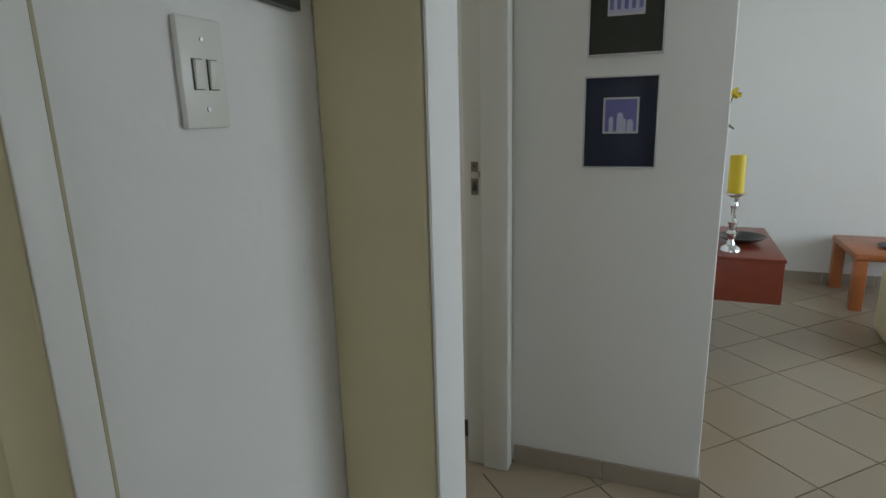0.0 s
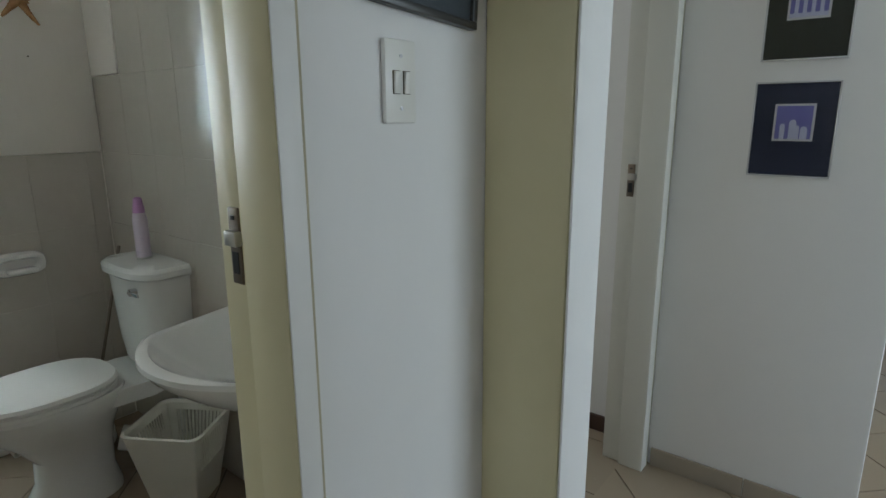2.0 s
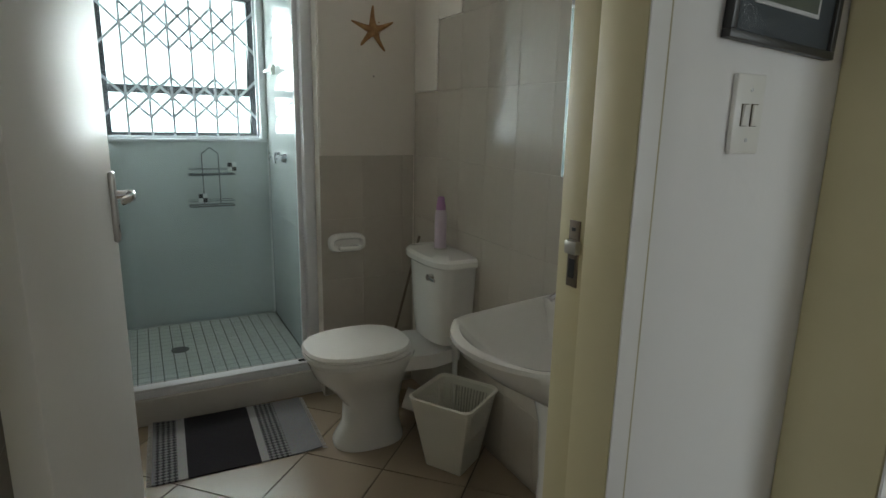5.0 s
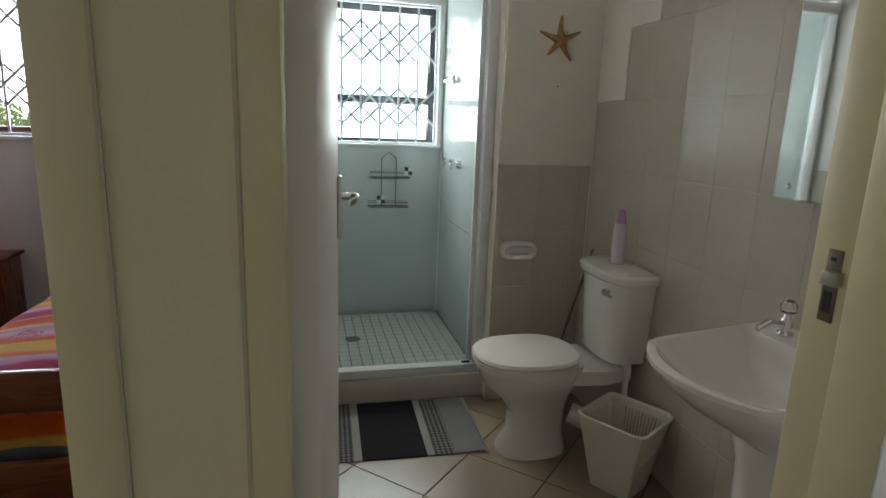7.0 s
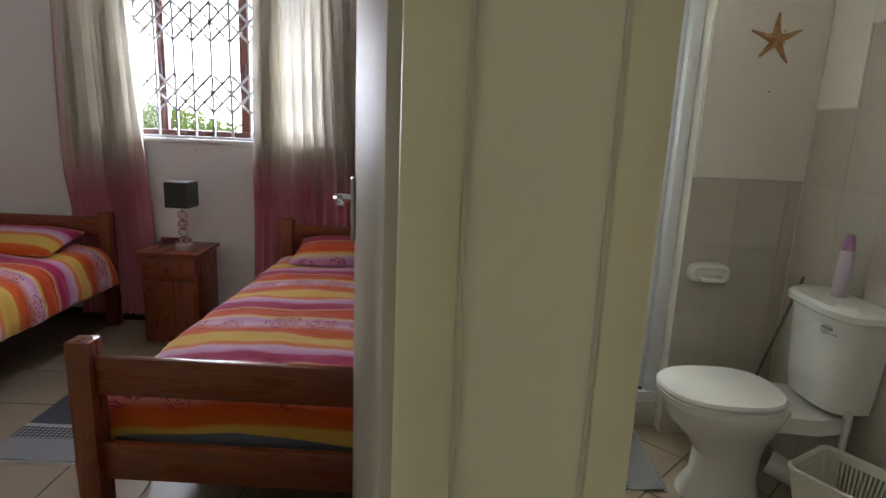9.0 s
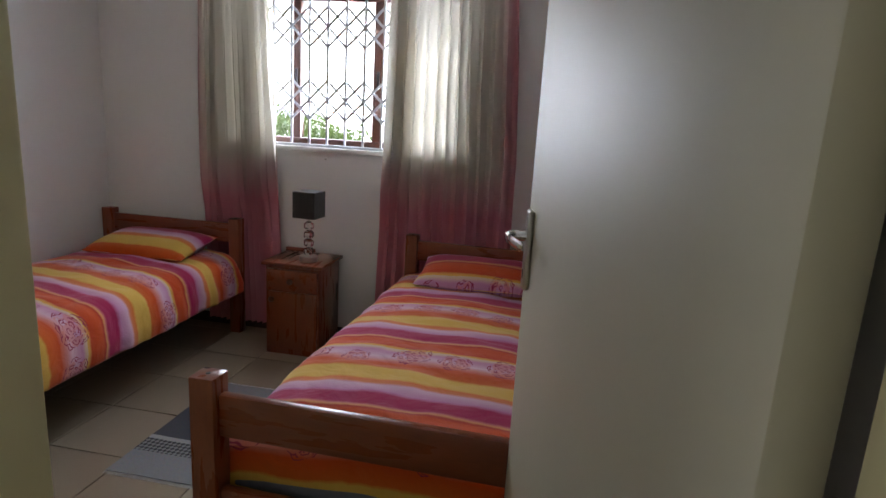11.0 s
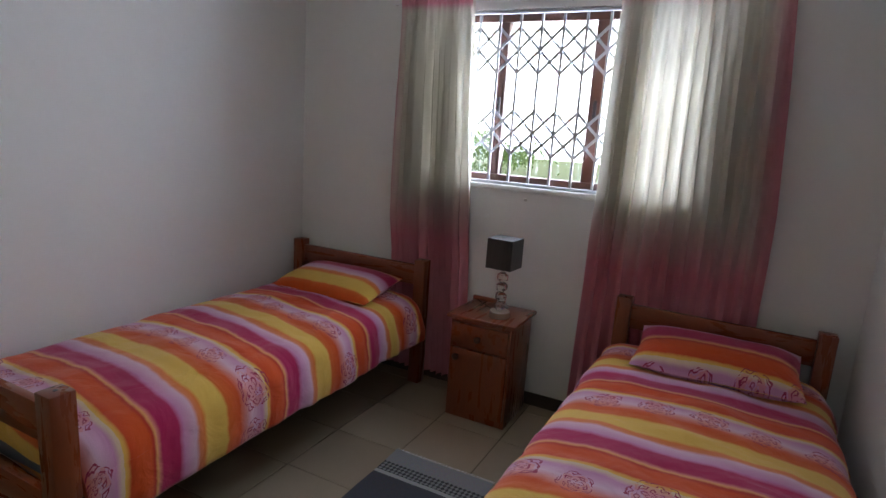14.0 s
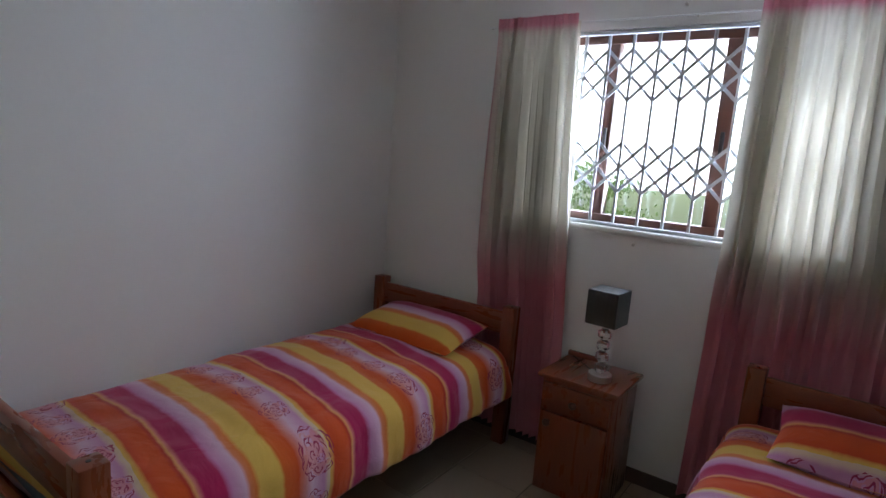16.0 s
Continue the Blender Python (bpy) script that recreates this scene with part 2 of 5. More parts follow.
def duvet_cloth():
    """Soft stripes across the bed in orange, magenta, lilac and yellow, with line-drawn roses in the lilac bands."""
    m = bpy.data.materials.new("striped_duvet_cotton")
    m.use_nodes = True
    n, l = m.node_tree.nodes, m.node_tree.links
    p = n["Principled BSDF"]
    p.inputs["Roughness"].default_value, p.inputs["Sheen Weight"].default_value, p.inputs["Specular IOR Level"].default_value = 0.85, 0.2, 0.2

    def math_node(op, a, b=None, c=None):
        k = n.new("ShaderNodeMath")
        k.operation = op
        for slot, v in zip(k.inputs, (a, b, c)):
            if isinstance(v, (int, float)):
                slot.default_value = v
            elif v is not None:
                l.new(v, slot)
        return k.outputs[0]

    at = n.new("ShaderNodeAttribute")
    at.attribute_name = "cloth"
    sep = n.new("ShaderNodeSeparateXYZ")
    l.new(at.outputs["Vector"], sep.inputs[0])
    wave = n.new("ShaderNodeTexNoise")
    wave.inputs["Scale"].default_value, wave.inputs["Detail"].default_value = 3.0, 4
    l.new(at.outputs["Vector"], wave.inputs["Vector"])
    fuzz = n.new("ShaderNodeTexNoise")
    fuzz.inputs["Scale"].default_value, fuzz.inputs["Detail"].default_value = 26.0, 5
    l.new(at.outputs["Vector"], fuzz.inputs["Vector"])
    u = math_node("MULTIPLY_ADD", wave.outputs[0], 0.030, sep.outputs[0])
    u = math_node("MULTIPLY_ADD", fuzz.outputs[0], 0.012, u)
    u = math_node("FRACT", math_node("DIVIDE", u, 0.565))
    ramp = n.new("ShaderNodeValToRGB")
    orange, deep, yellow, magenta, lilac, pale = (0.62, 0.075, 0.006), (0.46, 0.022, 0.012), (0.70, 0.44, 0.085), (0.40, 0.011, 0.085), (0.56, 0.25, 0.43), (0.66, 0.42, 0.54)
    stops = [(0.0, yellow), (0.018, (0.70, 0.34, 0.07)), (0.035, (0.58, 0.06, 0.01)), (0.09, orange), (0.155, orange), (0.178, deep), (0.195, (0.70, 0.34, 0.12)), (0.208, (0.62, 0.20, 0.16)), (0.228, magenta), (0.335, magenta), (0.35, (0.50, 0.13, 0.27)), (0.37, lilac), (0.445, pale), (0.47, (0.66, 0.20, 0.08)), (0.505, (0.68, 0.18, 0.03)), (0.53, yellow),
             (0.655, yellow), (0.675, (0.64, 0.12, 0.012)), (0.77, orange), (0.82, (0.64, 0.24, 0.22)), (0.87, pale), (0.955, lilac), (0.985, (0.66, 0.48, 0.34))]
    el = ramp.color_ramp.elements
    while len(el) < len(stops):
        el.new(0.5)
    for e, (at_u, c) in zip(el, stops):
        e.position, e.color = at_u, (*c, 1)
    l.new(u, ramp.inputs[0])
    # roses: rings of thin lines round scattered centres, inside the pale band
    petal = n.new("ShaderNodeTexNoise")
    petal.inputs["Scale"].default_value, petal.inputs["Detail"].default_value = 52, 0.5
    l.new(at.outputs["Vector"], petal.inputs["Vector"])
    turns = math_node("DIVIDE", sep.outputs[0], 0.565)
    row = math_node("FLOOR", turns)
    place = math_node("MULTIPLY_ADD", row, 0.37, math_node("DIVIDE", sep.outputs[1], 0.17))
    pick = math_node("FRACT", math_node("MULTIPLY", math_node("SINE", math_node("MULTIPLY_ADD", row, 7.7, math_node("MULTIPLY", math_node("FLOOR", place), 12.9))), 437.5))
    du = math_node("MULTIPLY", math_node("SUBTRACT", math_node("FRACT", turns), math_node("MULTIPLY_ADD", pick, 0.09, 0.80)), 0.565)
    dv = math_node("MULTIPLY", math_node("SUBTRACT", math_node("FRACT", place), math_node("MULTIPLY_ADD", pick, 0.16, 0.42)), 0.17)
    d = math_node("SQRT", math_node("ADD", math_node("MULTIPLY", du, du), math_node("MULTIPLY", dv, dv)))
    d = math_node("DIVIDE", d, math_node("MULTIPLY_ADD", pick, 0.022, 0.052))
    # petals: each ring of outline is scalloped, every second ring turned
    angle = math_node("ARCTAN2", dv, du)
    ring = math_node("FLOOR", math_node("MULTIPLY", d, 3.4))
    scallop = math_node("ABSOLUTE", math_node("SINE", math_node("MULTIPLY_ADD", angle, 2.5, math_node("MULTIPLY", ring, 1.9))))
    wobble = math_node("ADD", math_node("MULTIPLY_ADD", scallop, -0.20, d), math_node("MULTIPLY_ADD", petal.outputs[0], 0.34, -0.07))
    line = math_node("LESS_THAN", math_node("ABSOLUTE", math_node("SINE", math_node("MULTIPLY", wobble, 11.0))), 0.36)
    near = math_node("LESS_THAN", wobble, 1.0)
    mask = math_node("MULTIPLY", line, near)
    mix = n.new("ShaderNodeMix")
    mix.data_type = "RGBA"
    l.new(math_node("MULTIPLY", mask, 0.95), mix.inputs["Factor"])
    mix.inputs["B"].default_value = (0.32, 0.022, 0.08, 1)
    fill = n.new("ShaderNodeMix")
    fill.data_type = "RGBA"
    fill.inputs["B"].default_value = (0.66, 0.20, 0.14, 1)
    core = math_node("MULTIPLY", math_node("LESS_THAN", wobble, 0.75), math_node("GREATER_THAN", fuzz.outputs[0], 0.44))
    l.new(math_node("MULTIPLY", core, 0.5), fill.inputs["Factor"]), l.new(ramp.outputs[0], fill.inputs["A"]), l.new(fill.outputs["Result"], mix.inputs["A"])
    l.new(mix.outputs["Result"], p.inputs["Base Color"])
    weave, b = n.new("ShaderNodeTexNoise"), n.new("ShaderNodeBump")
    weave.inputs["Scale"].default_value = 320
    b.inputs["Strength"].default_value, b.inputs["Distance"].default_value = 0.25, 0.002
    crease, b2 = n.new("ShaderNodeTexNoise"), n.new("ShaderNodeBump")
    crease.inputs["Scale"].default_value, crease.inputs["Detail"].default_value, crease.inputs["Distortion"].default_value = 9, 3, 0.8
    b2.inputs["Strength"].default_value, b2.inputs["Distance"].default_value = 0.55, 0.02
    l.new(at.outputs["Vector"], crease.inputs["Vector"]), l.new(crease.outputs[0], b2.inputs["Height"])
    l.new(at.outputs["Vector"], weave.inputs["Vector"]), l.new(weave.outputs[0], b.inputs["Height"]), l.new(b2.outputs[0], b.inputs["Normal"]), l.new(b.outputs[0], p.inputs["Normal"])
    return m


DUVET = duvet_cloth()


def curtain_cloth():
    """Thin cream cloth that lets light through, dyed pink at its hem, heading and side borders."""
    m = bpy.data.materials.new("dip_dyed_curtain")
    m.use_nodes = True
    n, l = m.node_tree.nodes, m.node_tree.links
    p = n["Principled BSDF"]
    p.inputs["Roughness"].default_value, p.inputs["Specular IOR Level"].default_value = 0.8, 0.2
    at = n.new("ShaderNodeAttribute")
    at.attribute_name = "dye"
    no = n.new("ShaderNodeTexNoise")
    no.inputs["Scale"].default_value, no.inputs["Detail"].default_value = 5, 4
    add = n.new("ShaderNodeMath")
    add.operation, add.inputs[1].default_value = "MULTIPLY_ADD", 0.25
    sub = n.new("ShaderNodeMath")
    sub.operation, sub.inputs[1].default_value = "SUBTRACT", 0.125
    l.new(no.outputs[0], add.inputs[0]), l.new(at.outputs["Fac"], add.inputs[2]), l.new(add.outputs[0], sub.inputs[0])
    ramp = n.new("ShaderNodeValToRGB")
    e = ramp.color_ramp.elements
    e[0].position, e[0].color, e[1].position, e[1].color = 0.1, (0.70, 0.66, 0.57, 1), 0.9, (0.68, 0.27, 0.33, 1)
    mid = e.new(0.5)
    mid.color = (0.68, 0.45, 0.45, 1)
    l.new(sub.outputs[0], ramp.inputs[0]), l.new(ramp.outputs[0], p.inputs["Base Color"])
    tr, mix = n.new("ShaderNodeBsdfTranslucent"), n.new("ShaderNodeMixShader")
    l.new(ramp.outputs[0], tr.inputs[0])
    mix.inputs[0].default_value = 0.105
    l.new(p.outputs[0], mix.inputs[1]), l.new(tr.outputs[0], mix.inputs[2])
    open_weave, sheer = n.new("ShaderNodeBsdfTransparent"), n.new("ShaderNodeMixShader")
    sheer.inputs[0].default_value = 0.035
    l.new(mix.outputs[0], sheer.inputs[1]), l.new(open_weave.outputs[0], sheer.inputs[2])
    l.new(sheer.outputs[0], n["Material Output"].inputs["Surface"])
    return m


CURTAIN = curtain_cloth()


def rug_weave(name, along, low, high, stops):
    """Woven cotton in bands along one axis, some of them with a small diamond weave."""
    m = bpy.data.materials.new(name)
    m.use_nodes = True
    n, l = m.node_tree.nodes, m.node_tree.links
    p = n["Principled BSDF"]
    p.inputs["Roughness"].default_value, p.inputs["Specular IOR Level"].default_value = 0.95, 0.1
    co, sep, span, ramp = n.new("ShaderNodeTexCoord"), n.new("ShaderNodeSeparateXYZ"), n.new("ShaderNodeMapRange"), n.new("ShaderNodeValToRGB")
    l.new(co.outputs["Object"], sep.inputs[0]), l.new(sep.outputs[along], span.inputs[0]), l.new(span.outputs[0], ramp.inputs[0])
    span.inputs[1].default_value, span.inputs[2].default_value = low, high
    ramp.color_ramp.interpolation = "CONSTANT"
    el = ramp.color_ramp.elements
    while len(el) < len(stops):
        el.new(0.5)
    for e, (at_u, c, weave) in zip(el, stops):
        e.position, e.color = at_u, (*c, weave)
    turn = n.new("ShaderNodeMapping")
    turn.inputs["Rotation"].default_value[2], turn.inputs["Scale"].default_value = radians(45), (70, 70, 70)
    l.new(co.outputs["Object"], turn.inputs[0])
    check = n.new("ShaderNodeTexChecker")
    check.inputs["Scale"].default_value = 1.0
    l.new(turn.outputs[0], check.inputs[0])
    k = n.new("ShaderNodeMath")
    k.operation = "MULTIPLY"
    l.new(check.outputs["Fac"], k.inputs[0]), l.new(ramp.outputs["Alpha"], k.inputs[1])
    mix = n.new("ShaderNodeMix")
    mix.data_type = "RGBA"
    mix.inputs["B"].default_value = (0.05, 0.05, 0.055, 1)
    l.new(k.outputs[0], mix.inputs["Factor"]), l.new(ramp.outputs["Color"], mix.inputs["A"])
    no, mul = n.new("ShaderNodeTexNoise"), n.new("ShaderNodeMix")
    no.inputs["Scale"].default_value = 90
    mul.data_type, mul.blend_type = "RGBA", "MULTIPLY"
    mul.inputs["Factor"].default_value = 0.5
    l.new(mix.outputs["Result"], mul.inputs["A"]), l.new(no.outputs["Color"], mul.inputs["B"])
    l.new(mul.outputs["Result"], p.inputs["Base Color"])
    b = n.new("ShaderNodeBump")
    b.inputs["Strength"].default_value, b.inputs["Distance"].default_value = 0.6, 0.003
    l.new(no.outputs[0], b.inputs["Height"]), l.new(b.outputs[0], p.inputs["Normal"])
    return m


RUG_LIGHT, RUG_MID, RUG_DARK, RUG_LINE = (0.34, 0.34, 0.35), (0.33, 0.33, 0.33), (0.045, 0.042, 0.048), (0.50, 0.49, 0.48)
BATH_RUG = rug_weave("bath_rug_weave", 1, -0.32, 0.32, [(0.0, RUG_LIGHT, 0.0), (0.02, RUG_MID, 0.9), (0.15, RUG_LINE, 0.0), (0.20, RUG_DARK, 0.0), (0.61, RUG_LINE, 0.0), (0.66, RUG_MID, 0.9), (0.79, RUG_LIGHT, 0.0)])
ROOM_RUG = rug_weave("bedroom_rug_weave", 0, -0.40, 0.40, [(0.0, RUG_LIGHT, 0.0), (0.13, RUG_MID, 0.9), (0.22, RUG_LINE, 0.0), (0.25, (0.10, 0.10, 0.115), 0.0), (0.66, RUG_LINE, 0.0), (0.69, RUG_MID, 0.9), (0.80, RUG_LIGHT, 0.0)])

# ---- helpers of shape ----


def box(bm, x0, x1, y0, y1, z0, z1, bevel=0.0, segments=2):
    """A box added to bm, its edges rounded by bevel."""
    made = bmesh.ops.create_cube(bm, size=1.0, matrix=Matrix.LocRotScale(((x0 + x1) / 2, (y0 + y1) / 2, (z0 + z1) / 2), None, (abs(x1 - x0), abs(y1 - y0), abs(z1 - z0))))
    if bevel:
        edges = list({e for v in made["verts"] for e in v.link_edges})
        bmesh.ops.bevel(bm, geom=edges, offset=bevel, segments=segments, affect="EDGES", profile=0.5)
    return bm


def boxed(*a, **k):
    return box(bmesh.new(), *a, **k)


def tube(bm, a, b, r, r2=None, sides=12):
    """A round bar from a to b."""
    a, b = Vector(a), Vector(b)
    m = Matrix.Translation((a + b) / 2) @ (b - a).to_track_quat("Z", "Y").to_matrix().to_4x4()
    bmesh.ops.create_cone(bm, cap_ends=True, segments=sides, radius1=r, radius2=r if r2 is None else r2, depth=(b - a).length, matrix=m)
    return bm


def lathe(bm, rings, center=(0, 0), sides=24, squash=(1, 1)):
    """A turned body: rings of (radius, z) about an upright axis."""
    loops = []
    for r, z in rings:
        loops.append([bm.verts.new((center[0] + squash[0] * r * math.cos(2 * math.pi * k / sides), center[1] + squash[1] * r * math.sin(2 * math.pi * k / sides), z)) for k in range(sides)])
    for p, q in zip(loops, loops[1:]):
        for k in range(sides):
            bm.faces.new((p[k], p[(k + 1) % sides], q[(k + 1) % sides], q[k]))
    bm.faces.new(loops[0][::-1]), bm.faces.new(loops[-1])
    return bm


def skin(bm, loops, caps=True):
    """Closed loops of points joined one to the next."""
    rows = [[bm.verts.new(c) for c in loop] for loop in loops]
    k = len(rows[0])
    for p, q in zip(rows, rows[1:]):
        for i in range(k):
            bm.faces.new((p[i], p[(i + 1) % k], q[(i + 1) % k], q[i]))
    if caps:
        bm.faces.new(rows[0][::-1]), bm.faces.new(rows[-1])
    return bm


def mesh_of(name, bm, mat, smooth=True):
    bmesh.ops.recalc_face_normals(bm, faces=bm.faces)
    me = bpy.data.meshes.new(name)
    bm.to_mesh(me)
    bm.free()
    me.materials.append(mat)
    if smooth:
        me.shade_smooth()
        me.set_sharp_from_angle(angle=radians(35))
    return me


def part(name, bm, mat, parent=None, label="", smooth=True):
    ob = new(name, mesh_of(name, bm, mat, smooth))
    ob.parent = parent
    return tagged(ob, label) if label else ob


def thing(name, label, category, group="", m=None):
    ob = new(name)
    ob.empty_display_size = 0.1
    if m is not None:
        ob.matrix_world = m
    return tagged(ob, label, category, group)


def setting(name, bm, mat, label, category, smooth=False):
    return tagged(part(name, bm, mat, None, smooth=smooth), label, category, kind="structure")


def clip_poly(poly, x0, x1, y0, y1):
    """A polygon cut to a rectangle."""
    for axis, limit, sign in ((0, x0, 1), (0, x1, -1), (1, y0, 1), (1, y1, -1)):
        out = []
        for p, q in zip(poly, poly[1:] + poly[:1]):
            dp, dq = sign * (p[axis] - limit), sign * (q[axis] - limit)
            if dp >= 0:
                out.append(p)
            if (dp >= 0) != (dq >= 0):
                f = dp / (dp - dq)
                out.append((p[0] + f * (q[0] - p[0]), p[1] + f * (q[1] - p[1])))
        poly = out
        if len(poly) < 3:
            return []
    return poly


# ---- the plan ----
HALL, BACK = -0.712, -0.87
BATH_L, BATH_R = -0.4575, 0.30
BED_L, BED_R = -1.30, -0.655
PIC_Y, TILE_Y, STAR_X, FAR_X = 1.87, 0.87, -2.65, -3.75
FOOT_X = -1.812
TOP = 2.5
DOOR_H = 2.03

# ---- structure ----
bm = bmesh.new()
for y0, y1, xb in ((-4.2, BED_L - 0.05, BACK), (BED_R + 0.05, BATH_L - 0.0395, BACK), (BATH_R + 0.042, 0.9, BACK), (1.85, 1.98, -0.852)):
    box(bm, xb, HALL, y0, y1, 0, TOP)
for y0, y1 in ((BED_L - 0.05, BED_R + 0.05), (BATH_L - 0.0395, BATH_R + 0.042), (0.9, 1.85)):
    box(bm, BACK, HALL, y0, y1, DOOR_H + 0.05, TOP)
setting("wall_hall", bm, WHITE_WALL, "white painted plaster hall wall with three doorways", "wall")
# cream here puts the warm shade of the nib's side into its colour
setting("wall_nib", boxed(HALL, -0.539, 0.75, 0.873, 0, TOP, bevel=0.008), CREAM_PAINT, "wall end between two doorways, cream to match its shaded side", "wall", True)
# thin white strip paints the nib's end as the lit face
setting("wall_nib_lit_end", boxed(-0.5385, -0.533, 0.752, 0.874, 0, TOP, bevel=0.002), WHITE_WALL, "white strip standing in for light on the wall nib's end", "wall trim", True)
# unseen wall, ended at y 0.95 so living_sky misses the pier
setting("wall_hall_east", boxed(0.75, 0.86, -4.2, 0.95, 0, TOP), WHITE_WALL, "unseen white hall wall, added to keep living room light off the pier", "wall")
setting("wall_pier", boxed(HALL - 0.02, HALL + 0.003, BED_R + 0.052, BATH_L - 0.0415, 0, DOOR_H + 0.05), PIER_PAINT, "narrow cream painted pier between two door frames", "wall")
setting("wall_bedroom_nib", boxed(-1.03, BACK, -3.7, -1.29, 0, TOP, bevel=0.006), CREAM_PAINT, "cream painted built-out wall beside the bedroom door", "wall", True)
setting("wall_pictures", boxed(HALL, -0.075, PIC_Y, PIC_Y + 0.11, 0, TOP, bevel=0.006), WHITE_WALL, "white wall with framed pictures, ending in a corner", "wall", True)
setting("wall_living_west", boxed(-0.56, -0.45, PIC_Y + 0.11, 4.86, 0, TOP), WHITE_WALL, "white living room wall", "wall")
setting("wall_living_north", boxed(-0.45, 4.1, 4.75, 4.86, 0, TOP), WHITE_WALL, "white living room end wall", "wall")
bm = bmesh.new()
for y0, y1, z0, z1 in ((-4.2, 0.6, 0, TOP), (3.8, 4.75, 0, TOP), (0.6, 3.8, 0, 0.7), (0.6, 3.8, 2.2, TOP)):
    box(bm, 4.0, 4.12, y0, y1, z0, z1)
setting("wall_living_east", bm, WHITE_WALL, "white living room wall with a wide window opening", "wall")
# unseen south wall; its opening is made up for the hall's fill lamp
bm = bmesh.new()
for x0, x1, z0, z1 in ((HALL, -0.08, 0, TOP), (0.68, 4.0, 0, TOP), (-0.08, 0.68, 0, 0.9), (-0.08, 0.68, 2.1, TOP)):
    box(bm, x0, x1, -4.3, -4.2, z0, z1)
setting("wall_hall_south", bm, WHITE_WALL, "unseen white end wall of the hall, opening added for the fill lamp", "wall")
setting("wall_partition", boxed(-3.9, BACK, -0.61, -0.50, 0, TOP), WHITE_WALL, "white partition between bathroom and bedroom", "wall")
setting("wall_bath_north", boxed(-3.9, BACK, TILE_Y, TILE_Y + 0.1, 0, TOP), material("cream_bath_wall", (0.83, 0.78, 0.69), 0.6, scale=2, amount=0.3, bump=0.2, bump_scale=40), "cream bathroom wall above the tiles", "wall")
setting("wall_bath_block", boxed(-3.9, STAR_X, 0.405, TILE_Y, 0, TOP), bpy.data.materials["cream_bath_wall"], "cream bathroom wall with a grey tiled dado", "wall")
setting("wall_third_room", boxed(-3.0, BACK, 1.98, 2.08, 0, TOP), WHITE_WALL, "white bedroom wall beyond an open doorway", "wall")
setting("wall_third_room_west", boxed(-3.1, -3.0, 0.97, 2.08, 0, TOP), WHITE_WALL, "white bedroom wall", "wall")
bm = bmesh.new()
wy0, wy1, wz0, wz1 = -2.70, -1.335, 1.17, 2.045
for y0, y1, z0, z1 in ((-4.2, wy0, 0, TOP), (wy1, -0.61, 0, TOP), (wy0, wy1, 0, wz0), (wy0, wy1, wz1, TOP)):
    box(bm, -4.01, -3.83, y0, y1, z0, z1)
setting("wall_bedroom_west", bm, WHITE_WALL, "white bedroom wall with a barred window", "wall")
setting("wall_bedroom_south", boxed(-4.01, BACK, -3.72, -3.60, 0, TOP), WHITE_WALL, "plain white bedroom wall", "wall")
bm = bmesh.new()
for y0, y1, z0, z1 in ((-0.5, 0.405, 0, 1.17), (-0.5, 0.405, 2.02, TOP), (-0.5, -0.46, 1.17, 2.02), (0.392, 0.405, 1.17, 2.02)):
    box(bm, -3.93, FAR_X - 0.012, y0, y1, z0, z1)
setting("wall_shower", bm, WHITE_WALL, "shower wall with a barred window", "wall")
setting("ceiling", boxed(-4.01, 4.12, -4.3, 4.86, TOP, TOP + 0.1), CEILING, "white ceiling", "ceiling")
setting("floor", boxed(-4.01, 4.12, -4.3, 4.86, -0.2, -0.004), GROUT, "tiled floor with dark joints", "floor")
setting("backdrop", boxed(-70, -69, -90, 90, -1, 60), HAZE, "bright white hazy sky beyond the garden", "sky")
setting("ground", boxed(-300, 300, -300, 300, -1.1, -1.0), GRASS, "green garden ground", "ground")


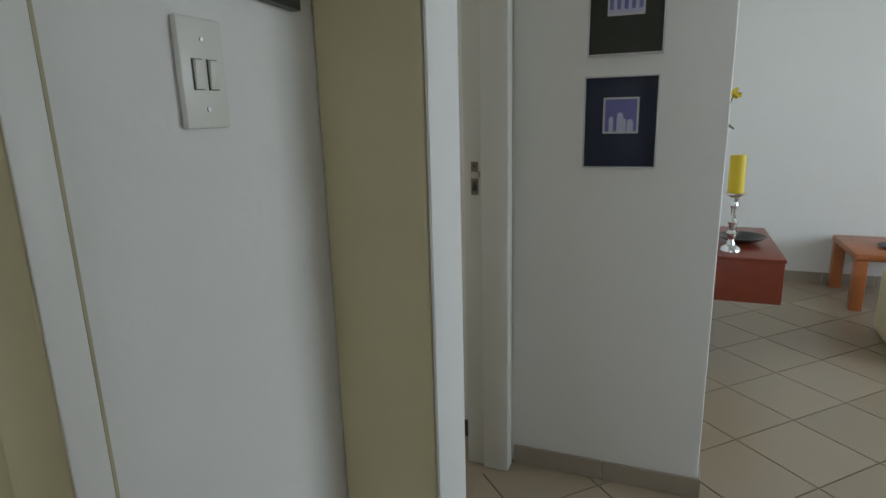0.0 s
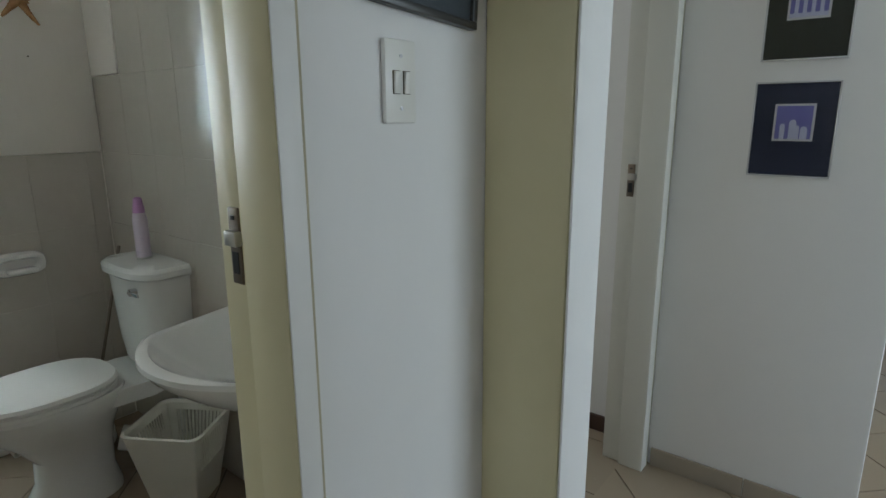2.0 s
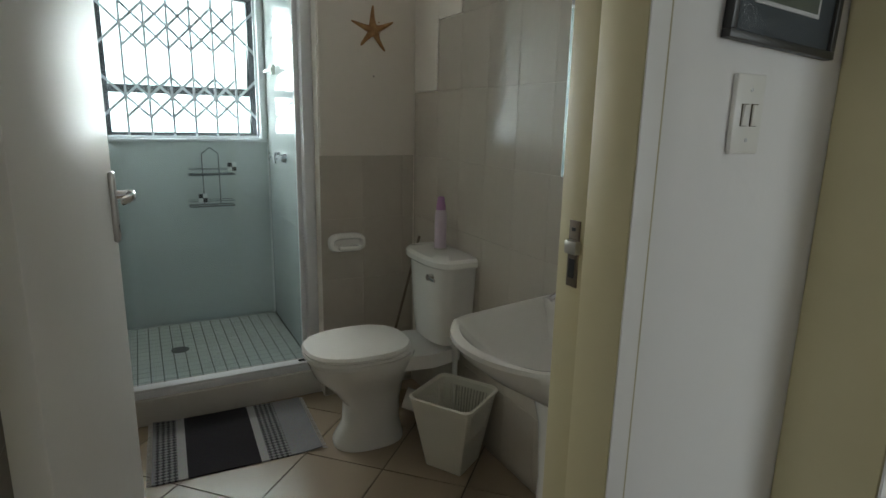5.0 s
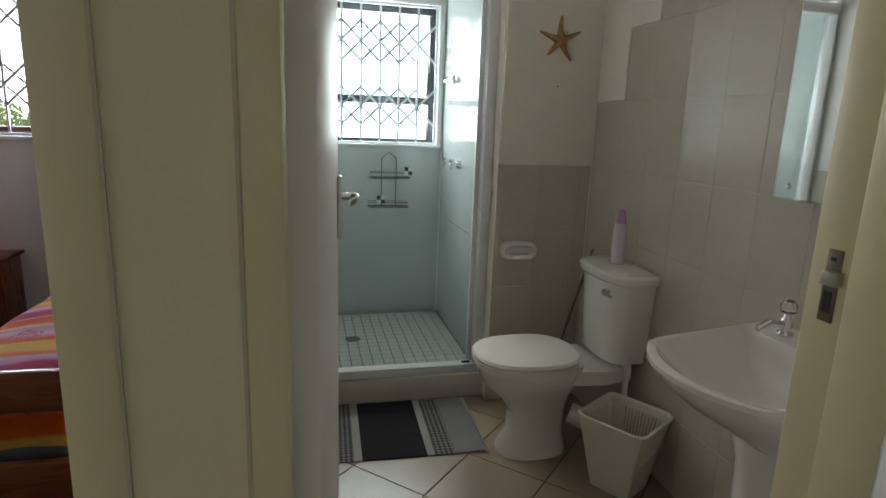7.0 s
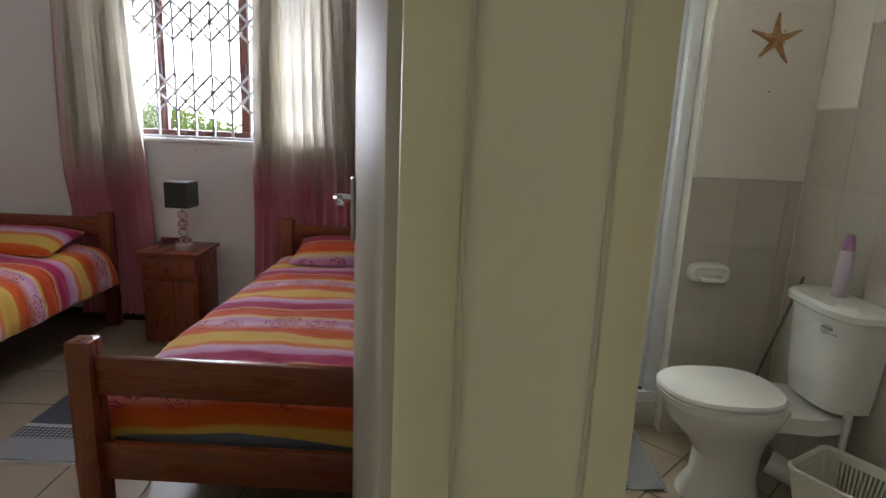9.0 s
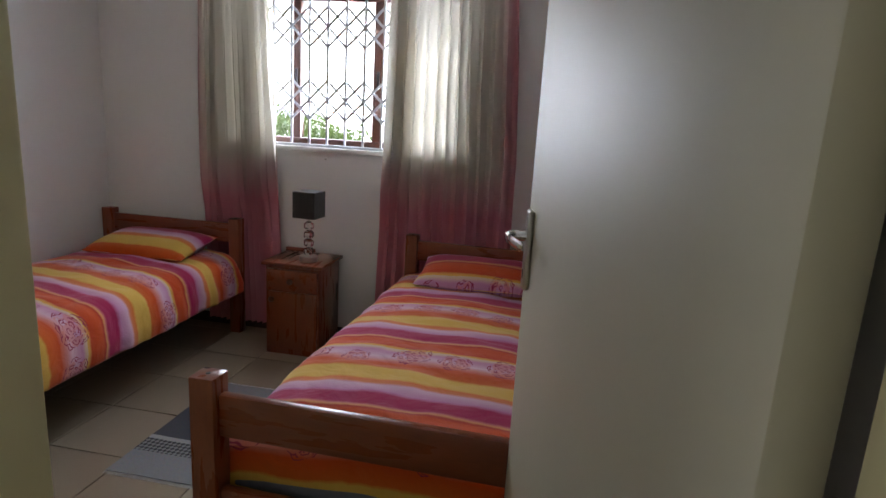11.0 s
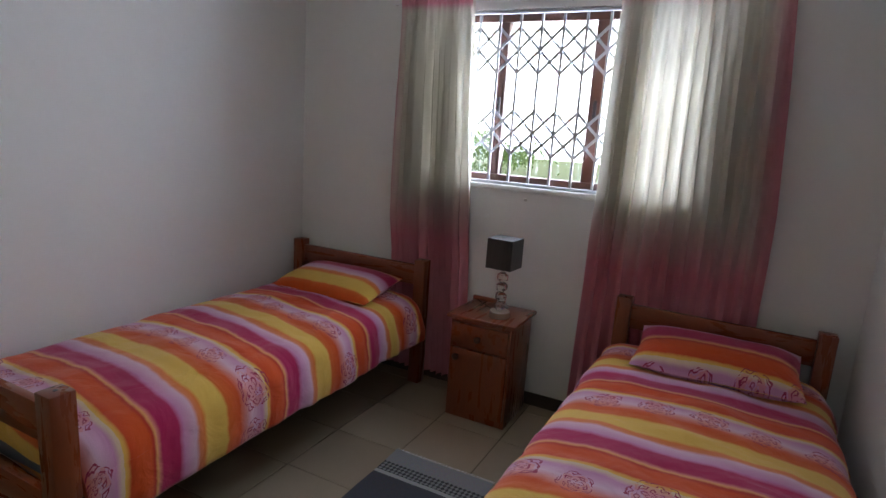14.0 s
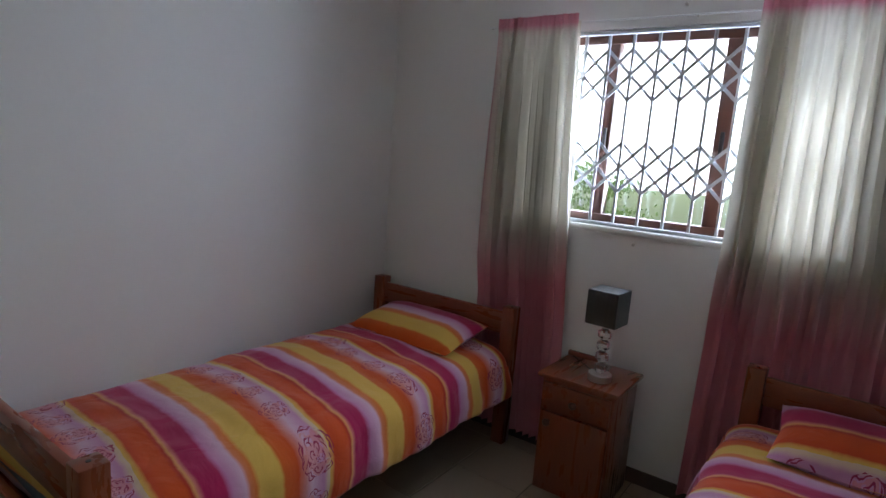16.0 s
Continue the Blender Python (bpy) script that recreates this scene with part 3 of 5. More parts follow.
def door_frame(number, y0, y1, w0, w1, label, lock_y=None, lock_z=1.1, lock_x=-0.80, back=BACK, paint=CREAM_PAINT):
    """A rebated frame in the hall wall round the opening y0..y1, w0 and w1 wide at its sides."""
    fr = tagged(new(f"door_frame_{number}"), label, "door frame", kind="structure")
    for a, b, s in ((y0 - w0, y0, 1), (y1, y1 + w1, -1)):
        bm = boxed(BACK + 0.072, HALL + 0.005, a, b, 0, DOOR_H, bevel=0.004)
        box(bm, back - 0.006, BACK + 0.072, a if s > 0 else a + 0.016, b - 0.016 if s > 0 else b, 0, DOOR_H, bevel=0.003)
        part("jamb", bm, paint, fr)
    part("head", boxed(BACK - 0.006, HALL + 0.005, y0 - w0, y1 + w1, DOOR_H, DOOR_H + 0.05, bevel=0.004), paint, fr)
    for y in (y0 - w0, y1 + w1):
        bm = bmesh.new()
        z = 0.0
        rough_edge = number == 1 and y < y0
        part("paint_groove", boxed(HALL + 0.0032, HALL + 0.0056, y - 0.0018, y + 0.0018, 0, DOOR_H), SOFT_GAP, fr, smooth=False)
        while z < DOOR_H and rough_edge:
            h = random.uniform(0.05, 0.22)
            if random.random() < 0.62:
                w = random.uniform(0.0005, 0.0011)
                box(bm, HALL + 0.0035, HALL + 0.0062, y - w, y + w, z, min(z + h, DOOR_H))
            z += h
        if rough_edge:
            part("paint_crack", bm, DARK_GAP, fr, smooth=False)
        else:
            bm.free()
    if lock_y is not None:
        plate = part("strike_plate", boxed(lock_x - 0.012, lock_x + 0.012, lock_y - 0.0035, lock_y + 0.001, lock_z - 0.055, lock_z + 0.055, bevel=0.001), RUST, fr, "worn steel strike plate")
        part("latch_hole", boxed(lock_x - 0.007, lock_x + 0.007, lock_y - 0.0045, lock_y - 0.003, lock_z - 0.04, lock_z - 0.008), BLACK, plate)
        part("latch_lip", boxed(lock_x - 0.008, lock_x + 0.020, lock_y - 0.016, lock_y - 0.003, lock_z + 0.002, lock_z + 0.024, bevel=0.003), BRUSHED, plate)
        part("screw_hole", boxed(lock_x - 0.004, lock_x + 0.004, lock_y - 0.005, lock_y - 0.003, lock_z + 0.038, lock_z + 0.044), BLACK, plate)
    return fr


door_frame(1, BATH_L, BATH_R, 0.0395, 0.042, "cream painted bathroom door frame with cracked paint", BATH_R + 0.016, 1.105, -0.835)
# white strip stands in for the light falling on this jamb's hall face
part("lit_face_strip", boxed(HALL + 0.005, HALL + 0.008, BATH_R + 0.002, BATH_R + 0.0385, 0, DOOR_H, bevel=0.001), WHITE_GLOSS, bpy.data.objects["door_frame_1"])
door_frame(2, BED_L, BED_R, 0.05, 0.05, "cream painted bedroom door frame with cracked paint")
door_frame(3, 0.95, 1.795, 0.05, 0.055, "off-white painted door frame of a third room", 1.811, 1.065, -0.825, -0.858, FRAME_WHITE)


def door_leaf(number, hinge, end, side, label, paint=WHITE_GLOSS):
    """A flush door from its hinge to its free edge; side: where its thickness goes, seen along the leaf."""
    a, b = Vector(hinge), Vector(end)
    d = b - a
    yaw = math.atan2(d.y, d.x)
    ln = d.length
    leaf = tagged(new(f"door_{number}"), label, "door", kind="structure")
    leaf.matrix_world = Matrix.Translation((a.x, a.y, 0)) @ Matrix.Rotation(yaw, 4, "Z")
    t0, t1 = (0, 0.04 * side) if side > 0 else (0.04 * side, 0)
    part("leaf", boxed(0, ln, t0, t1, 0.012, 2.02, bevel=0.003), paint, leaf)
    for f in (0, 1):
        y = 0 if f == 0 else 0.04 * side
        out = -side if f == 0 else side
        x = ln - 0.055
        pl = part("handle_plate", boxed(x - 0.019, x + 0.019, min(y, y + out * 0.012), max(y, y + out * 0.012), 1.028, 1.187, bevel=0.0055, segments=3), BRUSHED, leaf, "brushed steel handle plate")
        bm = bmesh.new()
        tube(bm, (x, y, 1.135), (x, y + out * 0.032, 1.135), 0.012, 0.009)
        path = [(0.0, 0.026, 1.136), (0.003, 0.036, 1.136), (-0.004, 0.045, 1.136), (-0.018, 0.050, 1.136), (-0.042, 0.049, 1.135), (-0.066, 0.043, 1.133), (-0.088, 0.034, 1.131), (-0.095, 0.031, 1.130)]
        rings = []
        for k, (px, py, pz) in enumerate(path):
            a, b = path[max(0, k - 1)], path[min(len(path) - 1, k + 1)]
            along = Vector((b[0] - a[0], out * (b[1] - a[1]), b[2] - a[2])).normalized()
            up = (Vector((0, 0, 1)) - along * along.z).normalized()
            side_way = along.cross(up)
            fat = 0.35 if k == len(path) - 1 else 1.0
            rings.append([Vector((x + px, y + out * py, pz)) + up * 0.0095 * fat * math.sin(q * math.pi / 4) + side_way * 0.006 * fat * math.cos(q * math.pi / 4) for q in range(8)])
        skin(bm, rings)
        part("lever", bm, CHROME, pl, "chrome lever")
        part("keyhole", boxed(x - 0.004, x + 0.004, min(y + out * 0.0115, y + out * 0.0128), max(y + out * 0.0115, y + out * 0.0128), 1.05, 1.068), BLACK, pl)
    part("lock_face", boxed(ln - 0.002, ln + 0.0015, t0 + 0.01, t1 - 0.01, 1.0, 1.17), RUST, leaf)
    for z in (0.25, 1.75):
        bm = bmesh.new()
        tube(bm, (0.002, 0.004 * -side, z - 0.05), (0.002, 0.004 * -side, z + 0.05), 0.007)
        part("hinge", bm, RUST, leaf)
    return leaf


door_leaf(1, (-0.885, -0.4245), (-1.66, -0.359), 1, "white gloss flush bathroom door, standing open")
door_leaf(2, (-0.883, -0.683), (-1.747, -0.843), -1, "cream gloss flush bedroom door, standing open", CREAM_GLOSS)

# skirting tiles
for i in range(2):
    x0 = -0.70 + i * 0.315
    setting("baseboard", boxed(x0, min(x0 + 0.313, -0.066), PIC_Y - 0.009, PIC_Y - 0.0005, 0, 0.072, bevel=0.002), SKIRT_TILE, "taupe skirting tile", "skirting")
setting("baseboard", boxed(-0.0745, -0.066, PIC_Y - 0.009, PIC_Y + 0.11, 0, 0.072, bevel=0.002), SKIRT_TILE, "taupe skirting tile", "skirting")
for i in range(14):
    x0 = -0.44 + i * 0.32
    setting("baseboard", boxed(x0, x0 + 0.317, 4.741, 4.7495, 0, 0.075, bevel=0.002), SKIRT_TILE, "taupe skirting tile", "skirting")
setting("baseboard", boxed(-3.829, -3.815, -3.599, -0.612, 0, 0.07, bevel=0.004), DARK_SKIRT, "dark wood skirting under the window", "skirting")
setting("baseboard", boxed(-3.78, -1.101, -3.5995, -3.586, 0, 0.07, bevel=0.004), DARK_SKIRT, "dark wood skirting", "skirting")
setting("baseboard", boxed(-3.813, -0.95, -0.624, -0.6105, 0, 0.07, bevel=0.004), DARK_SKIRT, "dark wood skirting", "skirting")
setting("baseboard", boxed(-2.9, -0.9, 1.966, 1.9795, 0, 0.07, bevel=0.004), DARK_SKIRT, "dark wood skirting", "skirting")

# ---- hall things ----
sw = thing("light_switch", "white two-gang light switch on the hall wall", "switch")
part("plate", boxed(HALL, HALL + 0.009, 0.4885, 0.5545, 1.272, 1.390, bevel=0.003), PLASTIC, sw)
for y in (0.5105, 0.5325):
    part("surround", boxed(HALL + 0.008, HALL + 0.0105, y - 0.0072, y + 0.0072, 1.3135, 1.3465), DARK_GAP, sw)
    bm = boxed(HALL + 0.009, HALL + 0.0135, y - 0.0062, y + 0.0062, 1.3145, 1.3455, bevel=0.0012)
    bmesh.ops.rotate(bm, verts=bm.verts, cent=(HALL + 0.009, y, 1.33), matrix=Matrix.Rotation(radians(4), 3, "Y"))
    part("rocker", bm, PLASTIC, sw)
for z in (1.293, 1.367):
    bm = bmesh.new()
    tube(bm, (HALL + 0.008, 0.5215, z), (HALL + 0.0102, 0.5215, z), 0.0028)
    part("screw", bm, SILVER, sw)


def picture(label, m, wide, high, rim, mount, inner, rim_mat, scene_kind, offset=0.0):
    """A framed print that hangs on a wall: local x along the wall, y out of it, z up, from its lower left corner."""
    pic = thing("framed_picture", label, "picture", m=m)
    for x0, x1, z0, z1 in ((0, wide, 0, rim), (0, wide, high - rim, high), (0, rim, rim, high - rim), (wide - rim, wide, rim, high - rim)):
        part("frame_bar", boxed(x0, x1, -0.016, 0, z0, z1, bevel=0.0015), rim_mat, pic)
    part("mount", boxed(rim * 0.9, wide - rim * 0.9, -0.009, -0.001, rim * 0.9, high - rim * 0.9), mount, pic, smooth=False)
    a0, a1, b0, b1 = inner
    card = part("print_border", boxed(a0, a1, -0.0105, -0.009, b0, b1), WHITE_CARD, pic, smooth=False)
    k = 0.006
    part("print", boxed(a0 + k, a1 - k, -0.0115, -0.0104, b0 + k, b1 - k), PRINT_SKY if scene_kind != "dark" else PRINT_DARK, pic, smooth=False)
    w, h = a1 - a0 - 2 * k, b1 - b0 - 2 * k
    bm = bmesh.new()
    x0, z0 = a0 + k, b0 + k
    if scene_kind == "domes":
        for cx, cw, ch in ((0.2, 0.14, 0.5), (0.48, 0.2, 0.62), (0.62, 0.1, 0.45), (0.8, 0.2, 0.36)):
            box(bm, x0 + w * (cx - cw / 2), x0 + w * (cx + cw / 2), -0.0121, -0.0114, z0, z0 + h * ch * 0.8)
            bmesh.ops.create_uvsphere(bm, u_segments=10, v_segments=6, radius=1.0, matrix=Matrix.LocRotScale((x0 + w * cx, -0.0117, z0 + h * ch * 0.8), None, (w * cw / 2, 0.0006, w * cw / 2)))
    elif scene_kind == "columns":
        for cx in (0.12, 0.34, 0.56, 0.78):
            box(bm, x0 + w * cx, x0 + w * (cx + 0.1), -0.0121, -0.0114, z0, z0 + h * 0.75)
        box(bm, x0, x0 + w, -0.0122, -0.0115, z0, z0 + h * 0.12)
    else:
        for cx, cz, r in ((0.35, 0.5, 0.2), (0.6, 0.45, 0.23), (0.75, 0.7, 0.12)):
            bmesh.ops.create_cone(bm, cap_ends=True, segments=14, radius1=h * r, radius2=h * r * 0.7, depth=0.0008, matrix=Matrix.Translation((x0 + w * cx, -0.0118, z0 + h * cz)) @ Matrix.Rotation(radians(90), 4, "X"))
    part("print_shapes", bm, PRINT_LIGHT if scene_kind != "dark" else material("grey_green_shape", (0.22, 0.25, 0.2), 0.6, scale=50), pic)
    g = part("glazing", boxed(rim, wide - rim, -0.0145, -0.0135, rim, high - rim), PICTURE_GLASS, pic, smooth=False)
    g.visible_shadow = False
    return pic


picture("white domes print in a navy mount and silver frame", pose(-0.483, PIC_Y - 0.001, 1.10, 0, 0, 0), 0.217, 0.275, 0.005, NAVY_MAT, (0.058, 0.162, 0.105, 0.212), SILVER, "domes")
picture("columns print in a dark olive mount and silver frame", pose(-0.478, PIC_Y - 0.001, 1.433, 0, 0, 0), 0.217, 0.275, 0.005, OLIVE_MAT, (0.055, 0.160, 0.110, 0.215), SILVER, "columns")
picture("dark print in a slate mount and dark frame above the switch", Matrix.Translation((HALL + 0.001, 0.447, 1.436)) @ Matrix.Rotation(radians(90), 4, "Z") @ Matrix.Rotation(radians(3.5), 4, "Y"), 0.256, 0.33, 0.012, SLATE_MAT, (0.05, 0.206, 0.055, 0.275), DARK_DISH, "dark")

# ---- living room ----
shelf = thing("floating_cabinet", "red mahogany box cabinet fixed to the living room wall", "cabinet")
part("carcass", boxed(-0.45, 0.285, 2.9, 3.65, 0.375, 0.575, bevel=0.004), MAHOGANY, shelf)
part("top_board", boxed(-0.45, 0.289, 2.895, 3.655, 0.575, 0.592, bevel=0.003), MAHOGANY, shelf)
holder = thing("candle_holder", "turned silver candle holder standing on the cabinet", "candle holder")
bm = bmesh.new()
lathe(bm, [(0.047, 0.5925), (0.047, 0.600), (0.040, 0.612), (0.020, 0.625), (0.014, 0.65), (0.022, 0.668), (0.024, 0.68), (0.013, 0.695), (0.018, 0.72), (0.024, 0.735), (0.013, 0.75), (0.013, 0.80), (0.021, 0.815), (0.016, 0.835), (0.02, 0.855), (0.045, 0.868), (0.047, 0.876)], (0.065, 3.02))
part("stem", bm, CHROME, holder)
bm = bmesh.new()
lathe(bm, [(0.036, 0.8765), (0.036, 1.04), (0.033, 1.052), (0.02, 1.048), (0.005, 1.046)], (0.065, 3.02))
tagged(part("candle", bm, WAX), "thick yellow pillar candle on a silver holder", "candle")
bm = bmesh.new()
lathe(bm, [(0.03, 0.593), (0.06, 0.598), (0.11, 0.625), (0.115, 0.63), (0.10, 0.628), (0.05, 0.604), (0.01, 0.602)], (0.13, 3.22), squash=(1, 1))
tagged(part("dish", bm, DARK_DISH), "shallow dark dish on the cabinet", "dish")
vase = thing("flower_vase", "vase of yellow flowers with green leaves on the cabinet", "vase")
bm = bmesh.new()
lathe(bm, [(0.04, 0.593), (0.05, 0.62), (0.055, 0.75), (0.035, 0.88), (0.045, 0.92), (0.035, 0.9)], (-0.11, 3.25))
part("pot", bm, CERAMIC, vase)
for k in range(9):
    a, r = k * 2.4, 0.05 + 0.012 * (k % 4)
    top = Vector((-0.11 + 1.5 * r * math.cos(a), 3.25 + 1.6 * r * math.sin(a), 1.12 + 0.045 * (k % 5)))
    if k == 0:
        top = Vector((0.035, 3.18, 1.33))
    bm = bmesh.new()
    tube(bm, (-0.11, 3.25, 0.88), top, 0.003, sides=6)
    stem = part("stem", bm, LEAF, vase)
    bm = bmesh.new()
    for j in range(14):
        q = Euler((random.uniform(-0.9, 0.9), random.uniform(-0.9, 0.9), j * 0.9)).to_matrix().to_4x4()
        bmesh.ops.create_uvsphere(bm, u_segments=6, v_segments=4, radius=1, matrix=Matrix.Translation(top) @ q @ Matrix.Translation((0.017, 0, 0.006)) @ Matrix.Diagonal((0.02, 0.013, 0.004, 1)))
    part("blossom", bm, PETAL, stem)
    bm = bmesh.new()
    mid = Vector((-0.11, 3.25, 0.88)).lerp(top, 0.72)
    for j in range(3):
        q = Euler((random.uniform(-0.8, 0.8), random.uniform(0.2, 1.0), j * 2.1 + k)).to_matrix().to_4x4()
        bmesh.ops.create_uvsphere(bm, u_segments=6, v_segments=4, radius=1, matrix=Matrix.Translation(mid) @ q @ Matrix.Translation((0.035, 0, 0)) @ Matrix.Diagonal((0.038, 0.016, 0.002, 1)))
    part("leaf", bm, LEAF, stem)
socket = thing("wall_socket", "white double wall socket low on the living room wall", "socket")
part("plate", boxed(0.441 - 0.06, 0.441 + 0.06, 4.741, 4.7497, 0.318 - 0.05, 0.318 + 0.05, bevel=0.003), PLASTIC, socket)
for dx in (-0.028, 0.028):
    part("socket_hole", boxed(0.441 + dx - 0.012, 0.441 + dx + 0.012, 4.7402, 4.7412, 0.318 - 0.022, 0.318 + 0.006), SOFT_GAP, socket, smooth=False)
table = thing("coffee_table", "low orange pine coffee table by the living room wall", "table")
part("tabletop", boxed(0.86, 1.55, 4.10, 4.70, 0.325, 0.37, bevel=0.012), ORANGE_WOOD, table)
for x in (0.865, 1.475):
    for y in (4.11, 4.62):
        part("leg", boxed(x, x + 0.07, y, y + 0.07, 0, 0.3245, bevel=0.008), ORANGE_WOOD, table)
bm = bmesh.new()
lathe(bm, [(0.09, 0.3705), (0.11, 0.374), (0.13, 0.386), (0.125, 0.388), (0.08, 0.378), (0.01, 0.377)], (1.16, 4.33))
tagged(part("table_mat", bm, BLACK), "round black mat on the coffee table", "mat")
tagged(part("pouf", boxed(0.885, 1.45, 3.2, 3.75, 0.0, 0.42, bevel=0.06, segments=4), CREAM_CLOTH), "pale yellow upholstered pouf on the floor", "pouf")

# ---- bathroom ----
tray = thing("shower_tray", "white mosaic tiled shower floor behind a low kerb", "shower tray")
part("kerb", boxed(-2.82, -2.70, -0.499, 0.404, 0, 0.118, bevel=0.004), KERB_TILE, tray)
part("bed", boxed(FAR_X, -2.82, -0.499, 0.404, 0, 0.088), MOSAIC_GROUT, tray, smooth=False)
bm = bmesh.new()
lathe(bm, [(0.04, 0.0935), (0.045, 0.0965), (0.038, 0.097), (0.006, 0.095)], (-3.30, -0.19))
part("drain", bm, DARK_DISH, tray, "dark round drain")
screen = thing("shower_screen", "white framed sliding glass shower screen", "shower screen")
part("sill_rail", boxed(-2.80, -2.715, -0.498, 0.403, 0.1185, 0.150, bevel=0.005), WHITE_ALU, screen)
part("sill_lip", boxed(-2.735, -2.715, -0.498, 0.403, 0.150, 0.162, bevel=0.002), WHITE_ALU, screen)
part("jamb_profile", boxed(-2.795, -2.72, 0.355, 0.4035, 0.163, 1.93, bevel=0.004), WHITE_ALU, screen)
part("jamb_profile", boxed(-2.795, -2.72, -0.498, -0.484, 0.163, 1.93, bevel=0.003), WHITE_ALU, screen)
part("head_rail", boxed(-2.80, -2.715, -0.498, 0.403, 1.93, 1.98, bevel=0.004), WHITE_ALU, screen)
part("roller_stop", boxed(-2.775, -2.76, 0.31, 0.352, 0.151, 0.159, bevel=0.002), BLACK, screen)
for x, y0, y1 in ((-2.775, -0.484, 0.333),):
    pane = part("pane", boxed(x - 0.003, x + 0.003, y0, y1, 0.164, 1.93), SHOWER_GLASS, screen, smooth=False)
    pane.visible_shadow = False
    part("stile", boxed(x - 0.010, x + 0.010, y1, y1 + 0.022, 0.164, 1.93, bevel=0.003), WHITE_ALU, screen)


def trellis(name, x, y0, y1, z0, z1, step, label, mat, bands=((1.30, 1.52), (1.67, 1.90))):
    """A folding window grille: upright channels with two bands of crossed strips."""
    gr = thing(name, label, "window grille")
    n = round((y1 - y0) / step)
    step = (y1 - y0) / n
    for z in (z0, z1):
        part("track", boxed(x - 0.012, x + 0.012, y0, y1, z - 0.008, z + 0.008, bevel=0.002), mat, gr)
    for i in range(n + 1):
        y = y0 + i * step
        part("upright", boxed(x - 0.007, x + 0.007, y - 0.006, y + 0.006, z0 + 0.009, z1 - 0.009, bevel=0.0015), mat, gr)
    flat = [mesh_of("strip", boxed(-0.0015, 0.0015, -0.007, 0.007, -0.5, 0.5), mat, False)]
    for b0, b1 in bands:
        for i in range(n - 1):
            for s in (1, -1):
                a = Vector((x + 0.009 * s, y0 + i * step, b0 if s > 0 else b1))
                b = Vector((x + 0.009 * s, y0 + (i + 2) * step, b1 if s > 0 else b0))
                ob = new("strip", flat[0])
                ob.parent = gr
                d = b - a
                ob.matrix_world = Matrix.Translation((a + b) / 2) @ Matrix.Rotation(math.atan2(d.y, d.z) * -1, 4, "X") @ Matrix.Diagonal((1, 1, d.length, 1))
    return gr


trellis("window_grille", FAR_X - 0.03, -0.45, 0.352, 1.19, 2.0, 0.115, "white folding steel grille inside the shower window", GRILLE_WHITE)
win = tagged(new("window_1"), "dark framed shower window with a white surround, top-hung pane ajar", "window", kind="structure")
for y0, y1, z0, z1 in ((-0.46, 0.392, 1.17, 1.185), (-0.46, 0.392, 2.005, 2.02), (0.36, 0.392, 1.185, 2.005), (-0.46, -0.455, 1.185, 2.005)):
    part("surround", boxed(-3.92, FAR_X + 0.012, y0, y1, z0, z1, bevel=0.003), WHITE_ALU, win)
for y0, y1, z0, z1 in ((-0.455, 0.36, 1.186, 1.215), (-0.455, 0.36, 1.965, 2.004), (0.325, 0.36, 1.215, 1.965), (-0.455, -0.42, 1.215, 1.965), (-0.42, 0.325, 1.43, 1.475)):
    part("window_frame", boxed(-3.90, -3.85, y0, y1, z0, z1, bevel=0.003), DARK_ALU, win)
for z0, z1 in ((1.215, 1.43), (1.475, 1.965)):
    pane = part("pane", boxed(-3.878, -3.874, -0.42, 0.325, z0, z1), PANE, win, smooth=False)
    pane.visible_shadow = False
bm = bmesh.new()
tube(bm, (-3.84, 0.315, 1.48), (-3.90, 0.335, 1.80), 0.008)
part("stay", bm, DARK_ALU, win)


def wall_tiles(parent, plane, at, u0, u1, z0, z1, w, h, mat, skip=None, first=0.0, out=1, sharecache={}):
    """Tiles of w by h on an upright plane (x or y = at), clear of skip(u, z)."""
    k = 0.0004
    u = u0 - first
    while u < u1 - 1e-4:
        z = z0
        while z < z1 - 1e-4:
            a0, a1, b0, b1 = max(u, u0), min(u + w, u1), z, min(z + h, z1)
            if a1 - a0 > 0.01 and not (skip and skip((a0 + a1) / 2, (b0 + b1) / 2)):
                size = (plane, out, round(a1 - a0, 4), round(b1 - b0, 4), mat.name)
                if size not in sharecache:
                    p, q = sorted((0.0, out * 0.003))
                    hu, hz = (a1 - a0) / 2 - k, (b1 - b0) / 2 - k
                    bm = boxed(p, q, -hu, hu, -hz, hz, bevel=0.0007, segments=1) if plane == "x" else boxed(-hu, hu, p, q, -hz, hz, bevel=0.0007, segments=1)
                    sharecache[size] = mesh_of("tile", bm, mat, False)
                ob = new("tile", sharecache[size])
                ob.parent = parent
                c = ((a0 + a1) / 2, (b0 + b1) / 2)
                ob.location = (at, c[0], c[1]) if plane == "x" else (c[0], at, c[1])
            z += h
        u += w


bath_plaster = bpy.data.materials["cream_bath_wall"]
for label, a in (("cream plaster above the tiled dado", (STAR_X - 0.004, STAR_X + 0.008, 0.409, TILE_Y - 0.004, 1.152, TOP - 0.002)),
                 ("cream plaster beside the stepped tiles", (STAR_X + 0.008, -2.412, TILE_Y - 0.009, TILE_Y + 0.004, 1.440, TOP - 0.002)),
                 ("cream plaster above the stepped tiles", (-2.412, -2.212, TILE_Y - 0.009, TILE_Y + 0.004, 1.727, TOP - 0.002))):
    setting("wall_plaster", boxed(*a, bevel=0.0035), bath_plaster, label, "wall", True)

